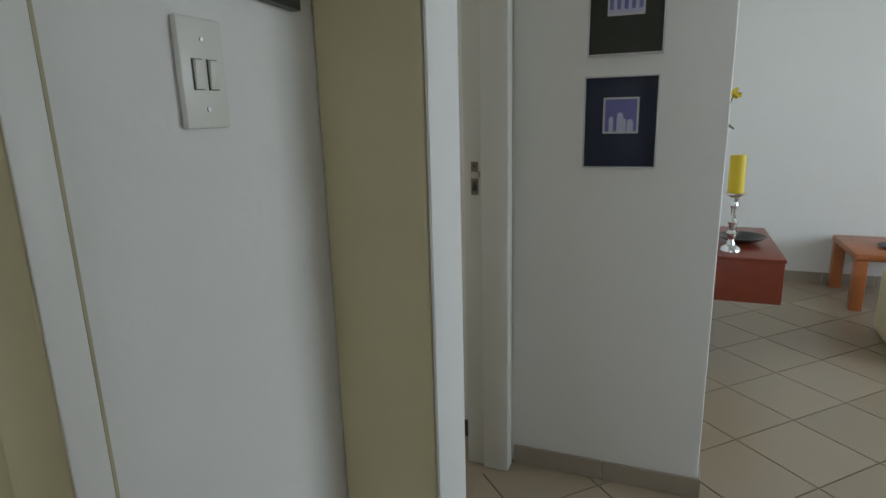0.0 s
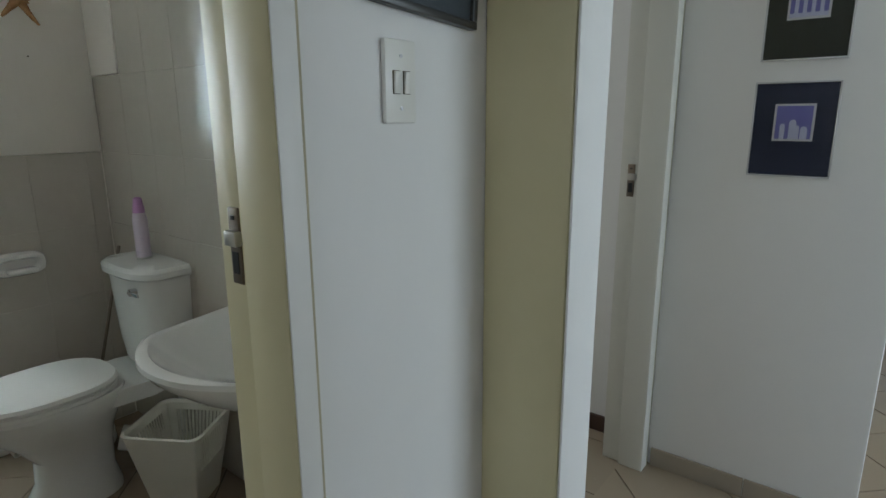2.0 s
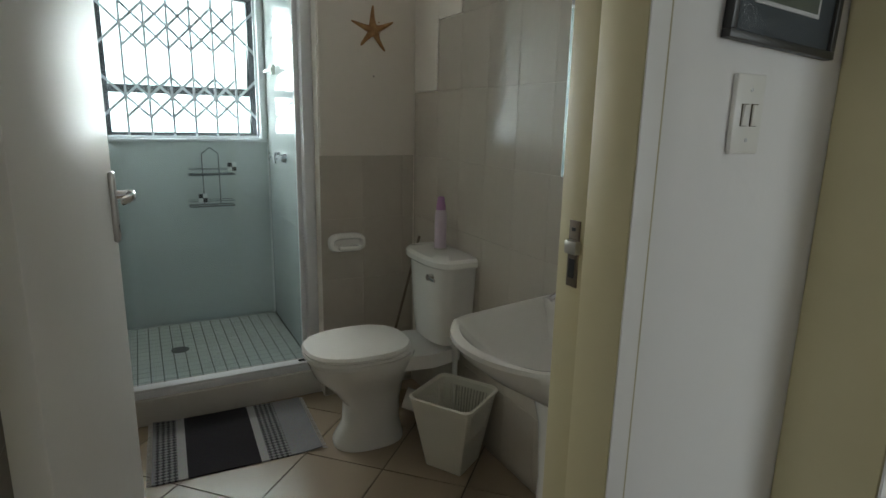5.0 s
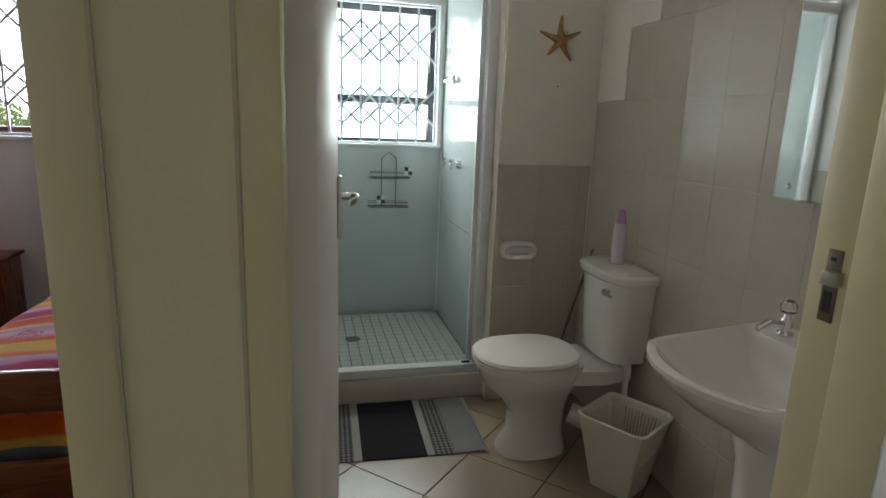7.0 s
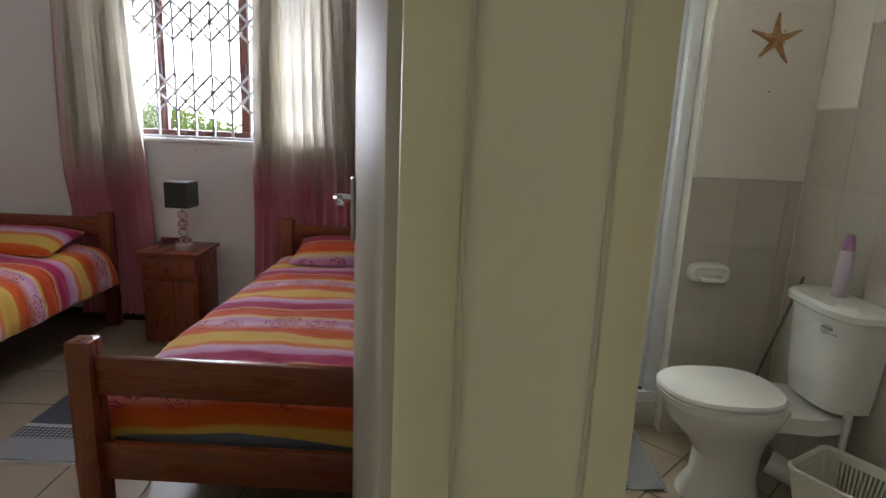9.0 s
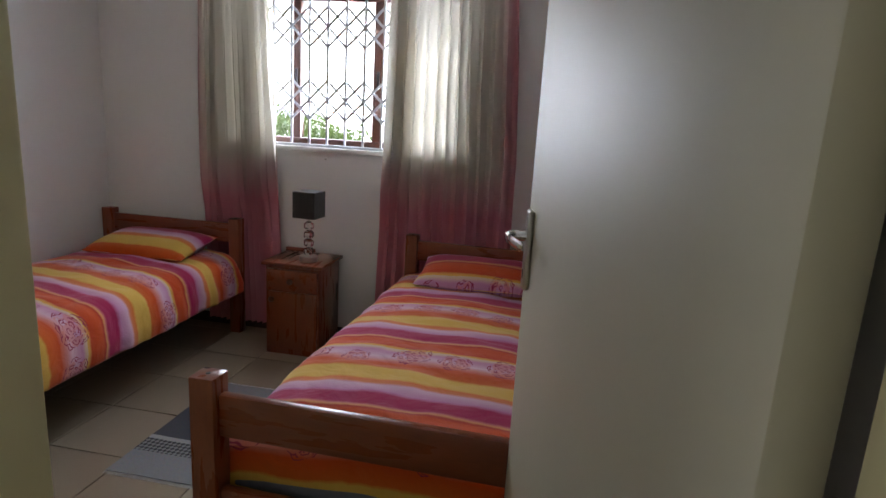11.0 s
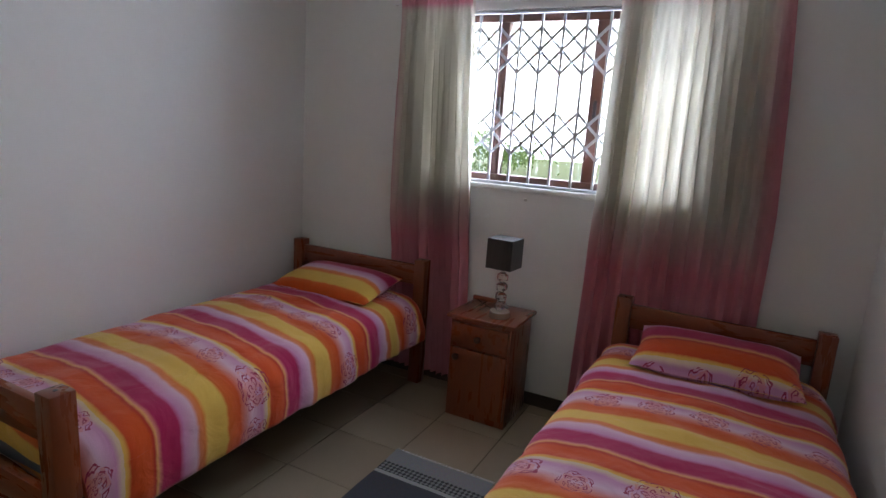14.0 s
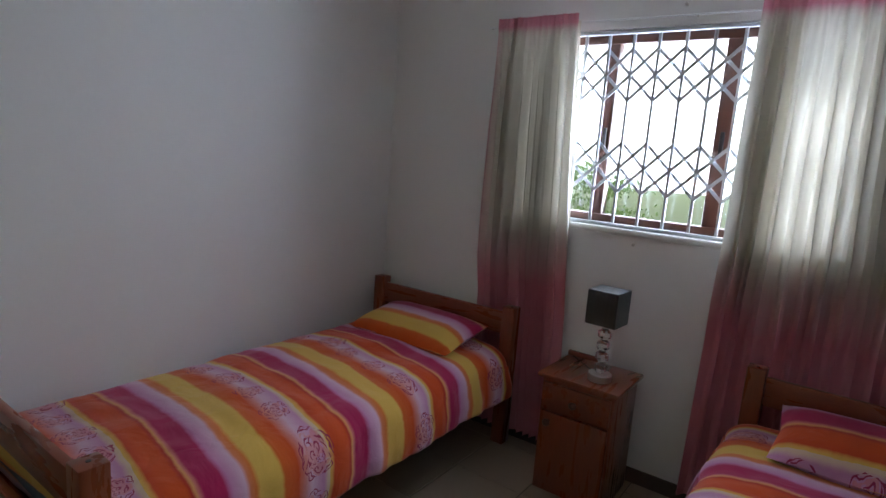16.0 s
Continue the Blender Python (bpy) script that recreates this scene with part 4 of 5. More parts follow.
star = thing("starfish", "dried orange-brown starfish hung on the bathroom wall", "starfish")
bm = bmesh.new()
for k in range(5):
    a = math.pi / 2 + k * 2 * math.pi / 5 + 0.07 * math.sin(k * 1.7)
    along, across = Vector((0, math.cos(a), math.sin(a))), Vector((0, -math.sin(a), math.cos(a)))
    loops = []
    for r, w, h in ((0.0, 0.020, 0.022), (0.014, 0.019, 0.022), (0.028, 0.014, 0.019), (0.05, 0.010, 0.015), (0.075, 0.0075, 0.011), (0.098 + 0.008 * math.sin(k * 2.3), 0.0035, 0.006)):
        c = Vector((STAR_X + 0.009, 0.658, 1.698)) + along * r + across * 0.004 * math.sin(r * 30 + k)
        loops.append([c + across * w * math.cos(t) + Vector((max(0.0, h * math.sin(t)), 0, 0)) for t in [2 * math.pi * j / 14 for j in range(14)]])
    skin(bm, loops)
body = part("body", bm, STARFISH, star)
bm = bmesh.new()
for k in range(16):
    a = random.uniform(0, 6.28)
    r = random.uniform(0, 0.035)
    bmesh.ops.create_icosphere(bm, subdivisions=1, radius=0.004, matrix=Matrix.Translation((STAR_X + 0.032 - r * 0.15, 0.658 + r * math.cos(a), 1.698 + r * math.sin(a))))
part("knobs", bm, STARFISH, star)
bm = bmesh.new()
tube(bm, (STAR_X + 0.004, 0.66, 1.5), (STAR_X + 0.014, 0.66, 1.5), 0.003)
tagged(part("wall_nail", bm, RUST), "small nail in the bathroom wall", "nail")
dish = thing("soap_dish", "white ceramic soap dish fixed to the tiled wall", "soap dish")
loops = []
for x, w, h in ((0.0, 0.088, 0.044), (0.02, 0.088, 0.044), (0.035, 0.082, 0.038), (0.038, 0.070, 0.026), (0.020, 0.058, 0.016)):
    loops.append([(STAR_X + 0.0085 + x, 0.52 + w * math.copysign(abs(math.cos(a)) ** 0.6, math.cos(a)), 0.755 + h * math.copysign(abs(math.sin(a)) ** 0.6, math.sin(a))) for a in [2 * math.pi * k / 24 for k in range(24)]])
part("dish_body", skin(bmesh.new(), loops), CERAMIC, dish)
bm = boxed(STAR_X + 0.03, STAR_X + 0.085, 0.472, 0.568, 0.725, 0.745, bevel=0.009, segments=3)
part("tray_lip", bm, CERAMIC, dish)


def oval(cx, cy, z, rx, front, back, n=28, power=0.8):
    """A closed egg-shaped loop, drawn out to -y by front and to +y by back."""
    out = []
    for k in range(n):
        a = 2 * math.pi * k / n
        c, s = math.cos(a), math.sin(a)
        out.append((cx + rx * math.copysign(abs(c) ** power, c), cy + (back if s > 0 else front) * math.copysign(abs(s) ** power, s), z))
    return out


TX = -2.215
toilet = thing("toilet", "white close-coupled toilet with its lid down", "toilet")
bm = skin(bmesh.new(), [oval(TX, 0.47, 0.0, 0.105, 0.155, 0.14), oval(TX, 0.47, 0.02, 0.105, 0.155, 0.14), oval(TX, 0.47, 0.09, 0.080, 0.115, 0.125), oval(TX, 0.47, 0.18, 0.078, 0.11, 0.13), oval(TX, 0.46, 0.25, 0.105, 0.15, 0.15), oval(TX, 0.45, 0.32, 0.155, 0.21, 0.18), oval(TX, 0.45, 0.385, 0.176, 0.235, 0.20), oval(TX, 0.45, 0.398, 0.172, 0.23, 0.20)])
part("bowl", bm, CERAMIC, toilet)
bm = skin(bmesh.new(), [[(TX + x, y, z) for x, y in ((-0.13, 0.55), (0.13, 0.55), (0.15, 0.70), (0.12, 0.83), (-0.12, 0.83), (-0.15, 0.70))] for z in (0.33, 0.37, 0.388)])
part("rear_deck", bm, CERAMIC, toilet)
bm = skin(bmesh.new(), [oval(TX, 0.44, 0.400, 0.170, 0.228, 0.185), oval(TX, 0.44, 0.402, 0.178, 0.236, 0.19), oval(TX, 0.44, 0.414, 0.178, 0.236, 0.19), oval(TX, 0.44, 0.417, 0.172, 0.23, 0.185)])
part("seat", bm, PLASTIC, toilet)
bm = skin(bmesh.new(), [oval(TX, 0.44, 0.4175, 0.176, 0.234, 0.19), oval(TX, 0.44, 0.428, 0.180, 0.238, 0.192), oval(TX, 0.44, 0.438, 0.172, 0.23, 0.185), oval(TX, 0.44, 0.442, 0.14, 0.19, 0.15), oval(TX, 0.44, 0.4435, 0.05, 0.07, 0.06)])
part("seat_lid", bm, PLASTIC, toilet)


def cistern_loop(z, w, d, y1=0.861):
    curve = [(math.copysign(abs(math.cos(a)) ** 0.75, math.cos(a)), 0.5 + 0.5 * math.sin(a) ** 0.8) for a in [math.pi * k / 22 for k in range(23)]]
    return [(TX + x * w, y1 - y * d, z) for x, y in [(-1, 0), (1, 0)] + curve]


bm = skin(bmesh.new(), [cistern_loop(0.389, 0.115, 0.10), cistern_loop(0.41, 0.145, 0.145), cistern_loop(0.5, 0.158, 0.155), cistern_loop(0.74, 0.178, 0.165)])
cist = part("cistern", bm, CERAMIC, toilet)
bm = skin(bmesh.new(), [cistern_loop(0.7405, 0.186, 0.176), cistern_loop(0.748, 0.192, 0.184), cistern_loop(0.768, 0.192, 0.184), cistern_loop(0.780, 0.18, 0.17), cistern_loop(0.784, 0.12, 0.12)])
part("cistern_lid", bm, CERAMIC, toilet)
bm = bmesh.new()
tube(bm, (TX + 0.10, 0.705, 0.70), (TX + 0.10, 0.683, 0.70), 0.014)
box(bm, TX + 0.09, TX + 0.165, 0.678, 0.686, 0.694, 0.706, bevel=0.003)
part("flush_lever", bm, CHROME, cist, "chrome flush lever")
bm = bmesh.new()
tube(bm, (TX + 0.135, 0.80, 0.40), (TX + 0.135, 0.80, 0.12), 0.011)
tube(bm, (TX + 0.135, 0.80, 0.40), (TX + 0.135, 0.78, 0.425), 0.016)
part("supply_pipe", bm, PLASTIC, toilet)
bm = bmesh.new()
tube(bm, (TX + 0.03, 0.62, 0.16), (TX + 0.16, 0.80, 0.10), 0.045)
part("outlet_pipe", bm, CERAMIC, toilet)
brush = thing("toilet_brush", "toilet brush with a dark handle leaning in the corner", "toilet brush")
bm = bmesh.new()
tube(bm, (-2.50, 0.66, 0.17), (-2.44, 0.80, 0.80), 0.006)
part("handle", bm, RUST, brush)
bm = bmesh.new()
lathe(bm, [(0.05, 0.0), (0.055, 0.02), (0.045, 0.17), (0.02, 0.18)], (-2.50, 0.66))
part("holder", bm, PLASTIC, brush)
can = thing("air_freshener", "lilac air freshener can standing on the cistern", "spray can")
bm = bmesh.new()
lathe(bm, [(0.022, 0.7845), (0.025, 0.788), (0.025, 0.925), (0.021, 0.95)], (-2.235, 0.80))
part("can_body", bm, LILAC, can)
bm = bmesh.new()
lathe(bm, [(0.020, 0.9505), (0.020, 0.965), (0.016, 0.985), (0.015, 1.0), (0.008, 1.006)], (-2.235, 0.80))
part("cap", bm, LILAC_CAP, can)
bm = bmesh.new()
lathe(bm, [(0.026, 0.7846), (0.026, 0.790)], (-2.235, 0.80))
part("rim", bm, BRUSHED, can)

# waste bin: a square basket with slotted walls
bin_thing = thing("waste_bin", "ivory slotted plastic waste bin beside the toilet", "bin", m=pose(-1.90, 0.70, 0, 0, 0, 32))


def bin_half(z):
    return 0.076 + 0.048 * z / 0.29


for q in range(4):
    turn = Matrix.Rotation(q * math.pi / 2, 3, "Z")
    bm, bars = bmesh.new(), []

    def wall_piece(u0, u1, z0, z1):
        vs = []
        for inner in (0, 0.003):
            for u, z in ((u0, z0), (u1, z0), (u1, z1), (u0, z1)):
                h = bin_half(z)
                vs.append(bm.verts.new(turn @ Vector((u * h * 0.93, -(h - inner), z))))
        for f in ((0, 1, 2, 3), (7, 6, 5, 4), (0, 4, 5, 1), (1, 5, 6, 2), (2, 6, 7, 3), (3, 7, 4, 0)):
            bm.faces.new([vs[i] for i in f])

    wall_piece(-1, 1, 0.004, 0.15 if q in (1, 2, 3) else 0.29)
    if q in (1, 2, 3):
        wall_piece(-1, 1, 0.265, 0.29)
        wall_piece(-1, -0.74, 0.15, 0.265), wall_piece(0.74, 1, 0.15, 0.265)
        for k in range(12):
            u = -0.74 + 1.48 * (k + 0.28) / 12
            bars.append(u)
    part("side", bm, BIN_PLASTIC, bin_thing, smooth=False)
    for u in bars:
        bm = bmesh.new()
        wall_piece(u, u + 0.065, 0.15, 0.265)
        part("slat", bm, BIN_PLASTIC, bin_thing, smooth=False)
    bm = bmesh.new()
    rows = []
    for z in (0.004, 0.15, 0.29):
        h = bin_half(z)
        rows.append([turn @ Vector((c[0], c[1], z)) for c in ((0.93 * h, -h), (0.98 * h, -0.985 * h), (h, -0.93 * h), (h - 0.003, -0.93 * h), (0.965 * h, -0.965 * h), (0.93 * h, -h + 0.003))])
    skin(bm, rows)
    part("corner", bm, BIN_PLASTIC, bin_thing)
bm = bmesh.new()
rim = []
for z, o in ((0.289, 0.0), (0.286, 0.009), (0.296, 0.011), (0.299, 0.003), (0.289, -0.002)):
    h = bin_half(0.29) + o
    c = 0.035
    loop = []
    for sx, sy, a0 in ((1, 1, 0), (-1, 1, 90), (-1, -1, 180), (1, -1, 270)):
        for k in range(5):
            a = radians(a0 + k * 22.5)
            loop.append((sx * (h - c) + c * math.cos(a), sy * (h - c) + c * math.sin(a), z))
    rim.append(loop)
skin(bm, rim, caps=False)
part("rim", bm, BIN_PLASTIC, bin_thing)
part("base", boxed(-0.073, 0.073, -0.073, 0.073, 0, 0.006, bevel=0.002), BIN_PLASTIC, bin_thing)

basin = thing("wash_basin", "white ceramic pedestal wash basin on the tiled wall", "basin")
BX = -1.20


def basin_loop(z, w, d, y1=0.861):
    """The basin's plan at height z: straight back, sides drawn in, tight front corners and a bowed front."""
    def bow(a, b, c, n):
        return [tuple((1 - t) ** 2 * a[i] + 2 * t * (1 - t) * b[i] + t * t * c[i] for i in (0, 1)) for t in [k / n for k in range(n)]]
    half = bow((1, 0), (0.88, 0.40), (0.745, 0.76), 6) + bow((0.745, 0.76), (0.72, 0.85), (0.62, 0.88), 6) + bow((0.62, 0.88), (0.34, 1.0), (0, 1.0), 6)
    pts = [(-0.5, 0.0), (0, 0.0), (0.5, 0.0)] + half + [(0, 1.0)] + [(-x, y) for x, y in half[::-1]]
    return [(BX + x * w, y1 - y * d, z) for x, y in pts]


bm = skin(bmesh.new(), [basin_loop(0.59, 0.11, 0.27), basin_loop(0.65, 0.155, 0.36), basin_loop(0.715, 0.225, 0.46), basin_loop(0.768, 0.268, 0.52), basin_loop(0.790, 0.277, 0.535), basin_loop(0.801, 0.276, 0.534), basin_loop(0.804, 0.270, 0.526),
                        basin_loop(0.801, 0.250, 0.39, 0.745), basin_loop(0.792, 0.243, 0.38, 0.742), basin_loop(0.75, 0.215, 0.33, 0.735), basin_loop(0.70, 0.155, 0.235, 0.70), basin_loop(0.675, 0.06, 0.09, 0.645)])
bowl = part("bowl", bm, CERAMIC, basin)
bm = bmesh.new()
lathe(bm, [(0.125, 0.0), (0.125, 0.02), (0.105, 0.07), (0.098, 0.35), (0.108, 0.52), (0.135, 0.62)], (BX - 0.01, 0.69), squash=(1, 0.9))
part("pedestal", bm, CERAMIC, basin)
bm = bmesh.new()
tube(bm, (BX, 0.712, 0.745), (BX, 0.728, 0.748), 0.011)
part("overflow", bm, BLACK, basin)
bm = bmesh.new()
lathe(bm, [(0.02, 0.672), (0.022, 0.678), (0.006, 0.679)], (BX, 0.60))
part("plug_hole", bm, CHROME, basin)
tap = thing("basin_tap", "chrome pillar tap with a crystal head on the basin", "tap")
bm = bmesh.new()
lathe(bm, [(0.022, 0.804), (0.022, 0.81), (0.015, 0.818), (0.016, 0.845), (0.011, 0.852), (0.008, 0.862)], (-1.36, 0.79))
tube(bm, (-1.36, 0.79, 0.832), (-1.36, 0.735, 0.842), 0.011, 0.009)
tube(bm, (-1.36, 0.70, 0.825), (-1.36, 0.738, 0.843), 0.009, 0.010)
part("tap_body", bm, CHROME, tap)
bm = bmesh.new()
lathe(bm, [(0.012, 0.862), (0.019, 0.868), (0.021, 0.886), (0.016, 0.896), (0.010, 0.898)], (-1.36, 0.79), sides=8)
head = part("tap_head", bm, CRYSTAL, tap, "clear faceted tap head")
bm = bmesh.new()
lathe(bm, [(0.011, 0.8985), (0.010, 0.901)], (-1.36, 0.79))
part("head_cap", bm, BLACK, head)
mir = thing("wall_mirror", "frameless mirror on the tiled wall above the basin", "mirror")
part("glass", boxed(-1.54, -1.02, 0.852, 0.857, 1.15, 1.83, bevel=0.0035, segments=1), MIRROR, mir, smooth=False)
part("backing", boxed(-1.523, -1.022, 0.8575, 0.8612, 1.152, 1.828), BLACK, mir, smooth=False)
for x in (-1.49, -1.055):
    for z in (1.185, 1.795):
        bm = bmesh.new()
        tube(bm, (x, 0.8515, z), (x, 0.846, z), 0.008, 0.005)
        part("screw_cap", bm, CHROME, mir)

caddy = thing("shower_caddy", "two-tier chrome wire shower caddy stuck to the tiles", "caddy")
for z, dy in ((0.985, 0.0), (0.805, -0.01)):
    bm = bmesh.new()
    y0, y1 = -0.055 + dy, 0.185 + dy
    for zz in (z, z + 0.03):
        for a, b in (((FAR_X + 0.02, y0), (FAR_X + 0.02, y1)), ((FAR_X + 0.10, y0), (FAR_X + 0.10, y1)), ((FAR_X + 0.02, y0), (FAR_X + 0.10, y0)), ((FAR_X + 0.02, y1), (FAR_X + 0.10, y1))):
            tube(bm, (*a, zz), (*b, zz), 0.0042 if zz == z else 0.002, sides=6)
    for k in range(13):
        y = y0 + (y1 - y0) * k / 12
        tube(bm, (FAR_X + 0.02, y, z), (FAR_X + 0.10, y, z), 0.0018, sides=5)
    part("basket", bm, TARNISHED, caddy)
bm = bmesh.new()
for y in (0.02, 0.11):
    tube(bm, (FAR_X + 0.018, y, 0.805), (FAR_X + 0.018, y, 1.10), 0.003, sides=6)
tube(bm, (FAR_X + 0.018, 0.02, 1.10), (FAR_X + 0.018, 0.065, 1.135), 0.003, sides=6)
tube(bm, (FAR_X + 0.018, 0.11, 1.10), (FAR_X + 0.018, 0.065, 1.135), 0.003, sides=6)
part("hanger", bm, TARNISHED, caddy)
for y, z in ((0.145, 1.005), (-0.02, 0.83)):
    pad = part("pad", boxed(FAR_X + 0.101, FAR_X + 0.112, y, y + 0.05, z, z + 0.05, bevel=0.003), CHECK_WHITE, caddy, "black and white checked pad")
    for a, b in ((0, 1), (1, 0)):
        part("check", boxed(FAR_X + 0.1122, FAR_X + 0.1128, y + 0.001 + 0.024 * a, y + 0.025 + 0.024 * a, z + 0.001 + 0.024 * b, z + 0.025 + 0.024 * b), BLACK, pad, smooth=False)
hook = thing("shower_taps", "pair of chrome shower taps on the side wall", "shower taps")
for x in (-3.42, -3.26):
    bm = bmesh.new()
    tube(bm, (x, 0.394, 1.10), (x, 0.372, 1.10), 0.026, 0.022)
    part("flange", bm, CHROME, hook)
    bm = bmesh.new()
    tube(bm, (x, 0.374, 1.10), (x, 0.335, 1.10), 0.014, 0.018)
    for k in range(4):
        a = k * math.pi / 2
        tube(bm, (x, 0.345, 1.10), (x + 0.027 * math.cos(a), 0.342, 1.10 + 0.027 * math.sin(a)), 0.006, 0.007, sides=8)
    part("tap_head", bm, CHROME, hook)
arm = thing("shower_rail_bracket", "white bracket on the shower side wall", "bracket")
part("arm", boxed(-3.60, -3.40, 0.36, 0.375, 1.555, 1.572, bevel=0.004), PLASTIC, arm)
part("base", boxed(-3.48, -3.44, 0.375, 0.3965, 1.54, 1.59, bevel=0.006), PLASTIC, arm)


def rug(name, label, mat, x0, x1, y0, y1, turn, fringe_axis):
    """A thin woven rug with a slightly wavy surface and short fringes at its ends."""
    ob = thing(name, label, "rug", m=pose((x0 + x1) / 2, (y0 + y1) / 2, 0, 0, 0, turn))
    w, h = (x1 - x0) / 2, (y1 - y0) / 2
    bm = bmesh.new()
    bmesh.ops.create_grid(bm, x_segments=36, y_segments=36, size=1.0, matrix=Matrix.Diagonal((w, h, 1, 1)))
    for v in bm.verts:
        v.co.z = 0.0055 + 0.0035 * max(0, noise.noise(v.co * 7)) + (0.008 * max(0.0, v.co.x / w * v.co.y / h - 0.72) * 3)
    ext = bmesh.ops.extrude_face_region(bm, geom=bm.faces[:])
    for v in [g for g in ext["geom"] if isinstance(g, bmesh.types.BMVert)]:
        v.co.z -= 0.004
    part("weave", bm, mat, ob)
    bm = bmesh.new()
    n = 60
    for s in (-1, 1):
        for k in range(n):
            f = -1 + 2 * (k + 0.5) / n
            c = Vector((f * w, s * h, 0.004)) if fringe_axis == 1 else Vector((s * w, f * h, 0.004))
            d = Vector((random.uniform(-0.004, 0.004), s * 0.018, -0.002)) if fringe_axis == 1 else Vector((s * 0.018, random.uniform(-0.004, 0.004), -0.002))
            tube(bm, c, c + d, 0.0014, sides=4)
    tagged(part("fringe", bm, WHITE_CARD, ob), kind="stuff")
    return ob


rug("bath_rug", "grey and charcoal banded cotton rug before the shower", BATH_RUG, -2.69, -2.215, -0.35, 0.275, -2, 1)

# ---- bedroom ----


def cloth_attribute(me, values):
    a = me.attributes.new("cloth", "FLOAT_VECTOR", "POINT")
    a.data.foreach_set("vector", [c for v in values for c in v])


def duvet(parent_name, y0, y1, label, seed, drop0, drop1, shift, skew=0.0, m=None):
    """A duvet spread over a mattress between y0 and y1, hanging over its sides by drop0 and drop1, with soft creases."""
    x_foot, x_head, top = -1.822, -3.68, 0.505
    nu, nv, r = 150, 80, 0.09
    bm = bmesh.new()
    wide = y1 - y0
    grid, cloth = [], []
    for i in range(nu + 1):
        row = []
        run = (x_head - x_foot - 0.165) * i / nu + 0.165
        x = x_foot + min(0.0, run) - 0.012 * max(0.0, run) / 0.165
        fall = max(0.0, run)
        fall_cloth = fall
        if -0.05 < run <= 0:
            fall = 0.03 * (1 + run / 0.05) ** 2
        elif run > 0:
            fall += 0.03
        for j in range(nv + 1):
            s = -drop0 + (wide + drop0 + drop1) * j / nv
            if s < 0:
                y, z = y0 - 0.035 - 0.03 * min(1, -s / 0.1), top - r + s + 0.02
            elif s < r:
                a = s / r * math.pi / 2
                y, z = y0 - 0.035 + (r + 0.035) * (1 - math.cos(a)), top - r + r * math.sin(a)
            elif s <= wide - r:
                y, z = y0 + s, top
            elif s <= wide:
                a = (wide - s) / r * math.pi / 2
                y, z = y1 + 0.035 - (r + 0.035) * (1 - math.cos(a)), top - r + r * math.sin(a)
            else:
                y, z = y1 + 0.035 + 0.03 * min(1, (s - wide) / 0.1), top - r - (s - wide) + 0.02
            f = max(0.0, min(1.0, (s - 0.0) / 0.15)) * max(0.0, min(1.0, (wide - s) / 0.15))
            z += f * (0.025 * math.sin(math.pi * max(0, min(1, s / wide))) + 0.018 * noise.noise(Vector((x * 2.2 + seed, s * 2.6, 0))) + 0.012 * noise.noise(Vector((x * 9 + seed, s * 5, 3))) + 0.005 * noise.noise(Vector((x * 21 + seed, s * 8, 6))))
            y += (1 - f) * (0.022 * noise.noise(Vector((x * 6 + seed, z * 3, 7))) + 0.010 * noise.noise(Vector((x * 15 + seed, z * 4, 8))))
            if s < 0 or s > wide:
                z += 0.022 * noise.noise(Vector((x * 3.0 + seed, 2.0, 5)))
            z -= fall
            row.append(bm.verts.new((x, y, z)))
            cloth.append((-x - fall_cloth + shift + skew * (s / wide - 0.5) - 0.03 * math.sin(s * 3 + seed), y0 + s + seed, 0.0))
        grid.append(row)
    for i in range(nu):
        for j in range(nv):
            bm.faces.new((grid[i][j], grid[i + 1][j], grid[i + 1][j + 1], grid[i][j + 1]))
    ob = part(parent_name, bm, DUVET)
    cloth_attribute(ob.data, cloth)
    so = ob.modifiers.new("thick", "SOLIDIFY")
    so.thickness, so.offset = 0.022, -1
    if m is not None:
        ob.matrix_world = m
    return tagged(ob, label, "duvet")


def pillow(cx, cy, z, label, tilt, seed, dye0, dye1):
    """A plump pillow in the same cloth as the duvet."""
    nu, nv = 28, 36
    bm = bmesh.new()
    cloth = []
    rows = []
    for side in (1, -1):
        for i in range(nu + 1):
            row = []
            for j in range(nv + 1):
                a, b = -1 + 2 * i / nu, -1 + 2 * j / nv
                puff = max(0.0, (1 - abs(a) ** 2.6)) ** 0.55 * max(0.0, (1 - abs(b) ** 3.2)) ** 0.55
                k = 1 - 0.05 * (1 - abs(a)) * abs(b)
                x, y = 0.185 * a, 0.315 * b * k
                zz = side * 0.068 * puff + 0.008 * noise.noise(Vector((x * 7 + seed, y * 7, side)))
                row.append(bm.verts.new((x, y, zz)))
                cloth.append((dye0 + dye1 * (0.20 - x), y + seed, 0))
            rows.append(row)
    for half in (0, nu + 1):
        for i in range(nu):
            for j in range(nv):
                q = (rows[half + i][j], rows[half + i + 1][j], rows[half + i + 1][j + 1], rows[half + i][j + 1])
                bm.faces.new(q if half == 0 else q[::-1])
    ob = part("pillow", bm, DUVET)
    cloth_attribute(ob.data, cloth)
    ob.matrix_world = Matrix.Translation((cx, cy, z)) @ Matrix.Rotation(radians(tilt), 4, "Y")
    return tagged(ob, label, "pillow")


